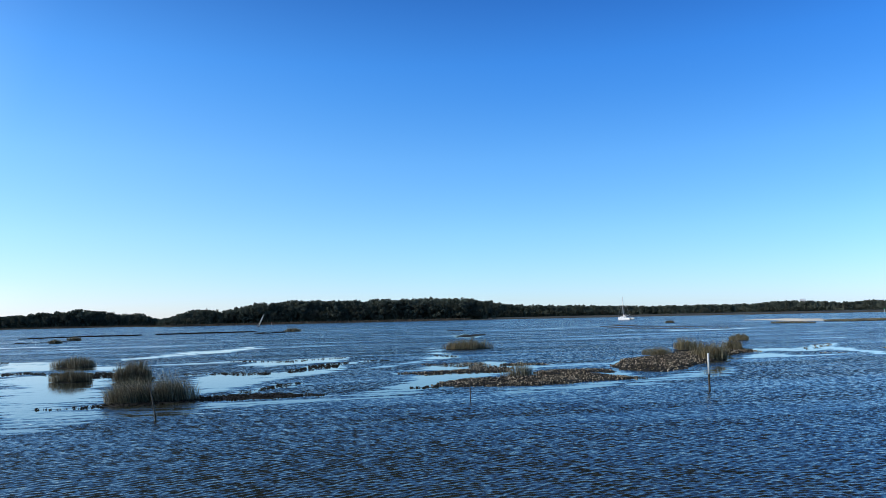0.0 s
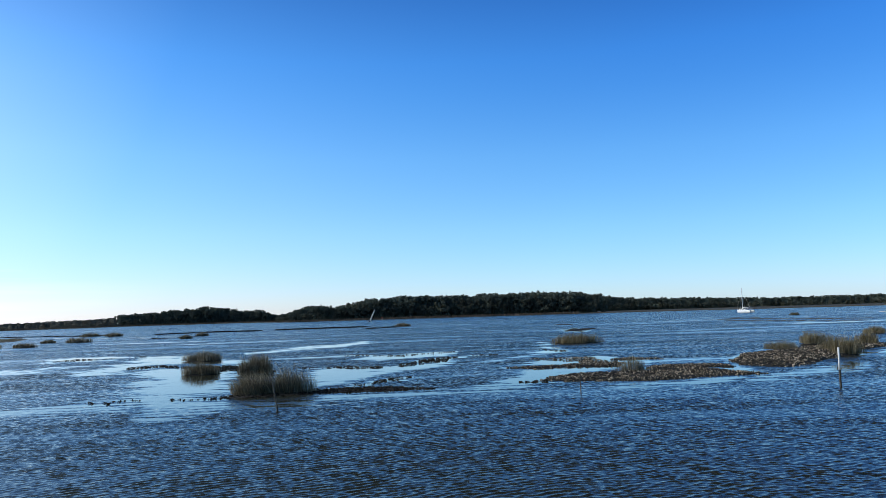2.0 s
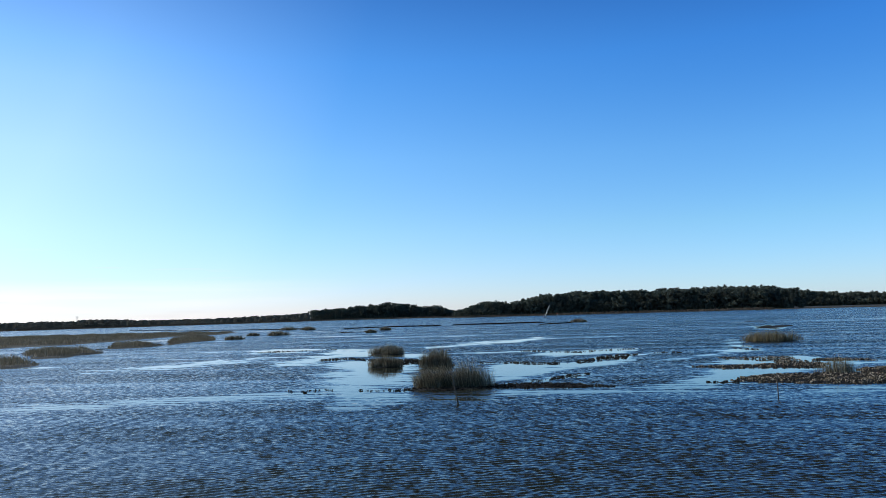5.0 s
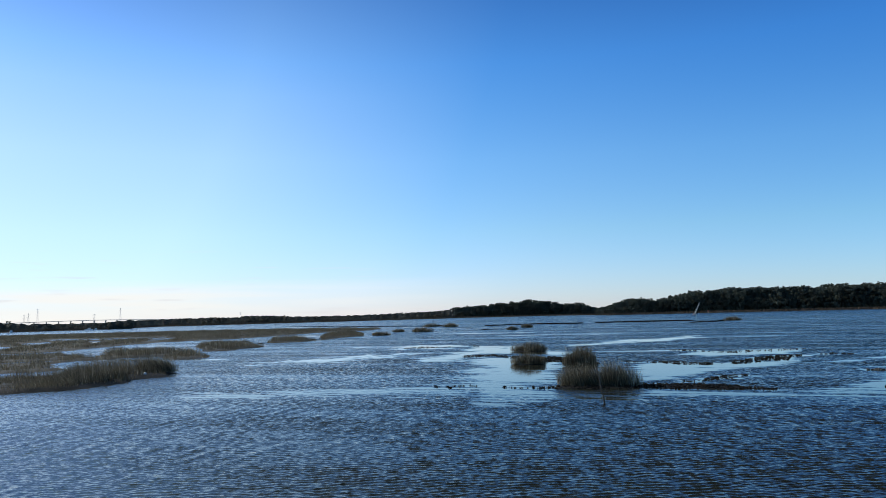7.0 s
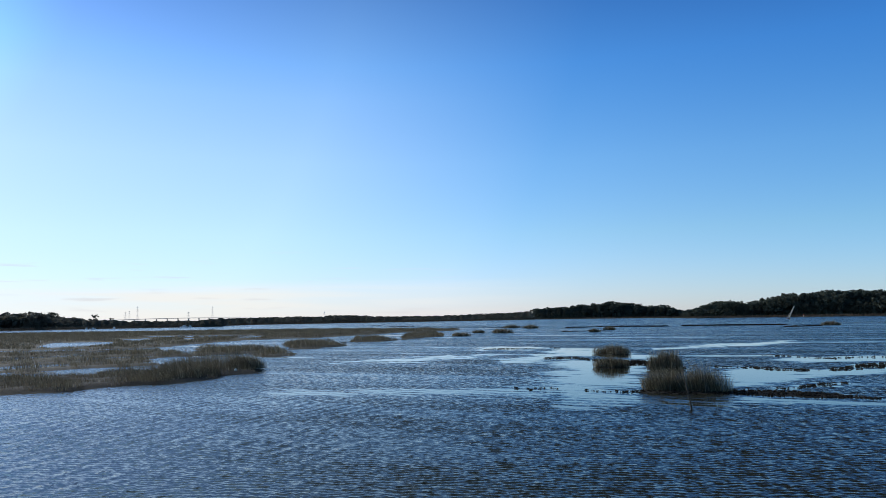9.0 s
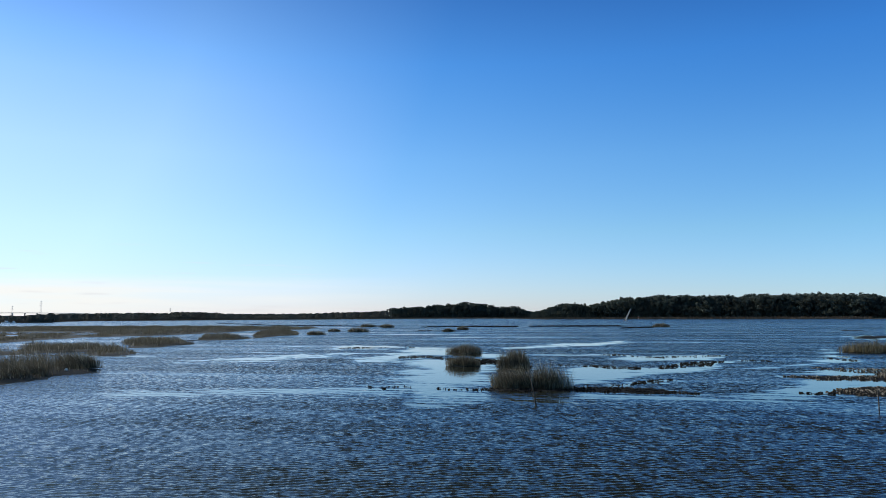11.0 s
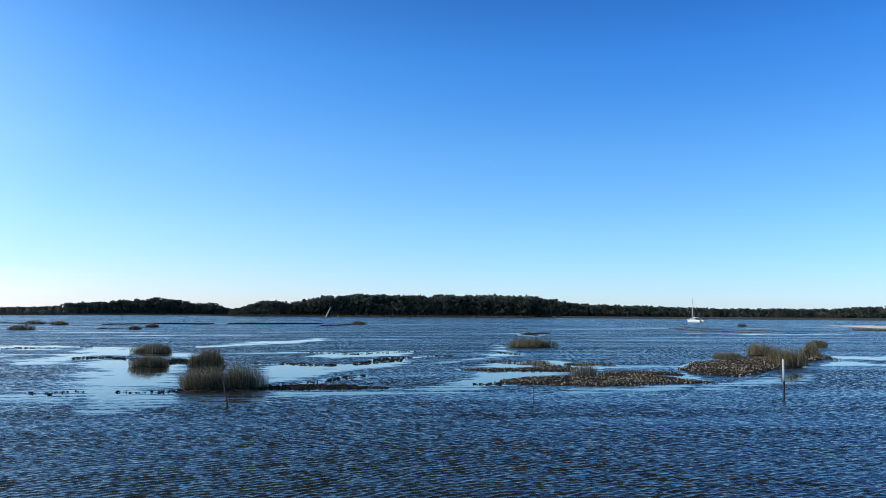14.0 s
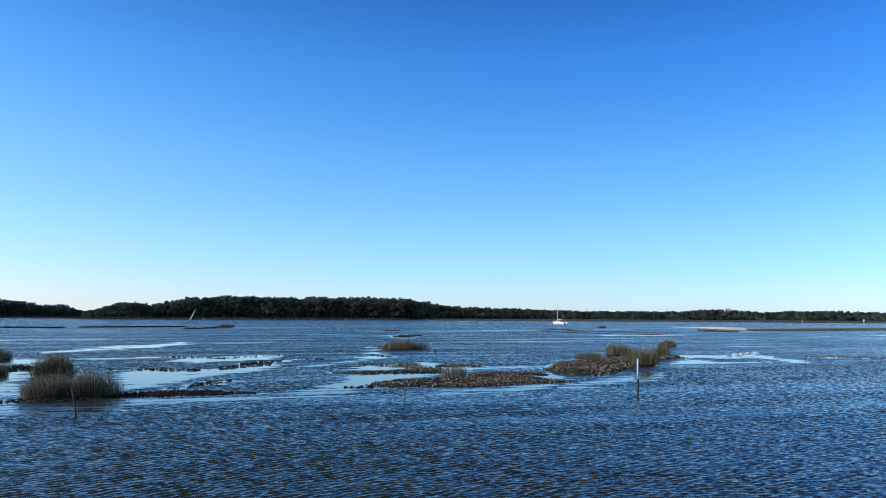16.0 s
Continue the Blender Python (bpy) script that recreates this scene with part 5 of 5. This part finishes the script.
for zz in (3.6, 7.0, 10.6):
    for xx in (-2.2, 0, 2.2):
        bm = bmesh.new()
        block(bm, xx, -4.03, zz, 1.2, 0.08, 1.7, 0.02)
        part("window", bm, M_DARK, house, "dark window")

# ---- road bridge across the river mouth, pylons ----
bridge = thing("road_bridge", Matrix.Identity(4), "long low concrete road bridge on paired piers", "bridge")
A, B = polar(58.0, 1330), polar(38.5, 1380)
along = (B - A).normalized()
turn = math.degrees(math.atan2(along.y, along.x))
span = (B - A).length
deck_z = lambda s: 6.8 + 3.4 * math.exp(-((s - span * 0.58) / (span * 0.30)) ** 2)
count = 26
for i in range(count):
    s0, s1 = span * i / count, span * (i + 1) / count
    p0, p1 = A + along * s0, A + along * s1
    bm = bmesh.new()
    side = Vector((-along.y, along.x, 0)) * 5.5
    ring = []
    for p, s in ((p0, s0), (p1, s1)):
        z = deck_z(s)
        ring.append([bm.verts.new((*(p + side * k).xy, z + dz)) for k, dz in ((-1, 0), (1, 0), (1, 0.9), (0.95, 0.9), (0.95, 0.3), (-0.95, 0.3), (-0.95, 0.9), (-1, 0.9))])
    for k in range(8):
        bm.faces.new((ring[0][k], ring[0][(k + 1) % 8], ring[1][(k + 1) % 8], ring[1][k]))
    bm.faces.new(ring[0][::-1])
    bm.faces.new(ring[1])
    span_ob = part("deck_span", bm, M_CONCRETE, bridge)
    pier = part("pier_cap", block(bmesh.new(), p0.x, p0.y, deck_z(s0) - 1.5, 1.4, 10.0, 1.2, 0.1, turn), M_CONCRETE, bridge)
    for k in (-0.6, 0.6):
        q = p0 + side * k
        part("column", tube(bmesh.new(), [(q.x, q.y, -1), (q.x, q.y, deck_z(s0) - 1.4)], [0.5, 0.5], 10), M_CONCRETE, pier, smooth=True)


def pylon(az, d, h):
    t = thing("power_pylon", Matrix.Translation(polar(az, d, 0.6)) @ pose(0, 0, 0, 0, 0, az + 30), "slender grey lattice power pylon against the sky", "pylon", "power pylons along the river")
    w = 2.6
    for sx in (-1, 1):
        for sy in (-1, 1):
            part("leg", tube(bmesh.new(), [(sx * w, sy * w, -0.5), (sx * w * 0.35, sy * w * 0.35, h * 0.6), (sx * 0.25, sy * 0.25, h)], [0.08, 0.06, 0.05], 5), M_STEEL, t)
    for k in range(7):
        z0, z1 = h * k / 7, h * (k + 1) / 7
        a0, a1 = w * (1 - 0.92 * k / 7), w * (1 - 0.92 * (k + 1) / 7)
        b = bmesh.new()
        for s in (-1, 1):
            tube(b, [(-a0, s * a0, z0), (a1, s * a1, z1)], [0.045, 0.045], 4)
            tube(b, [(s * a0, -a0, z0), (s * a1, a1, z1)], [0.045, 0.045], 4)
        part("brace", b, M_STEEL, t)
    for k, q in enumerate((0.72, 0.84, 0.95)):
        part("crossarm", tube(bmesh.new(), [(-4.2 + 0.6 * k, 0, h * q), (4.2 - 0.6 * k, 0, h * q)], [0.10, 0.10], 5), M_STEEL, t)


for az, el in ((50.96, 0.78), (50.7, 0.86), (50.14, 1.18), (46.57, 0.75), (44.84, 1.14), (36.3, 0.62)):
    pylon(az, 1620, 3.5 + 1620 * math.tan(radians(el)))

# tall single pines by the river mouth
for az, el, q in ((57.6, 0.62, 0), (56.9, 0.55, 1), (56.5, 0.5, 2), (56.1, 0.62, 3), (55.75, 0.83, 4), (55.5, 0.72, 5), (55.2, 0.45, 0), (53.9, 0.40, 1), (52.97, 0.62, 2), (53.3, 0.32, 3), (51.9, 0.36, 5), (57.2, 0.48, 4), (58.3, 0.6, 1)):
    plant_tree(polar(az, 900, 0.4), 3.6 + 900 * math.tan(radians(el)), q, az * 50, "tall open-crowned pine above the low shore woods", "tall pines by the bridge", 1.25)

# small white boats moored by the river mouth
for az, d, turn_, size in ((46.9, 535, 70, 0.8), (46.45, 530, 120, 0.7), (53.5, 512, 150, 0.62), (53.1, 514, 60, 0.6), (51.7, 514, 140, 0.75)):
    c = thing("moored_boat", Matrix.Translation(polar(az, d)) @ pose(0, 0, 0, 0, 0, turn_) @ Matrix.Scale(size, 4), "small white cabin boat moored off the shore", "boat", "moored boats by the river mouth")
    part("hull", hull_mesh(6.5, 2.3, 0.9, 9), M_GELCOAT, c, smooth=True)
    b = bmesh.new()
    block(b, 0.3, 0, 0.85, 2.2, 1.6, 1.2, 0.15)
    part("cabin", b, M_GELCOAT, c)
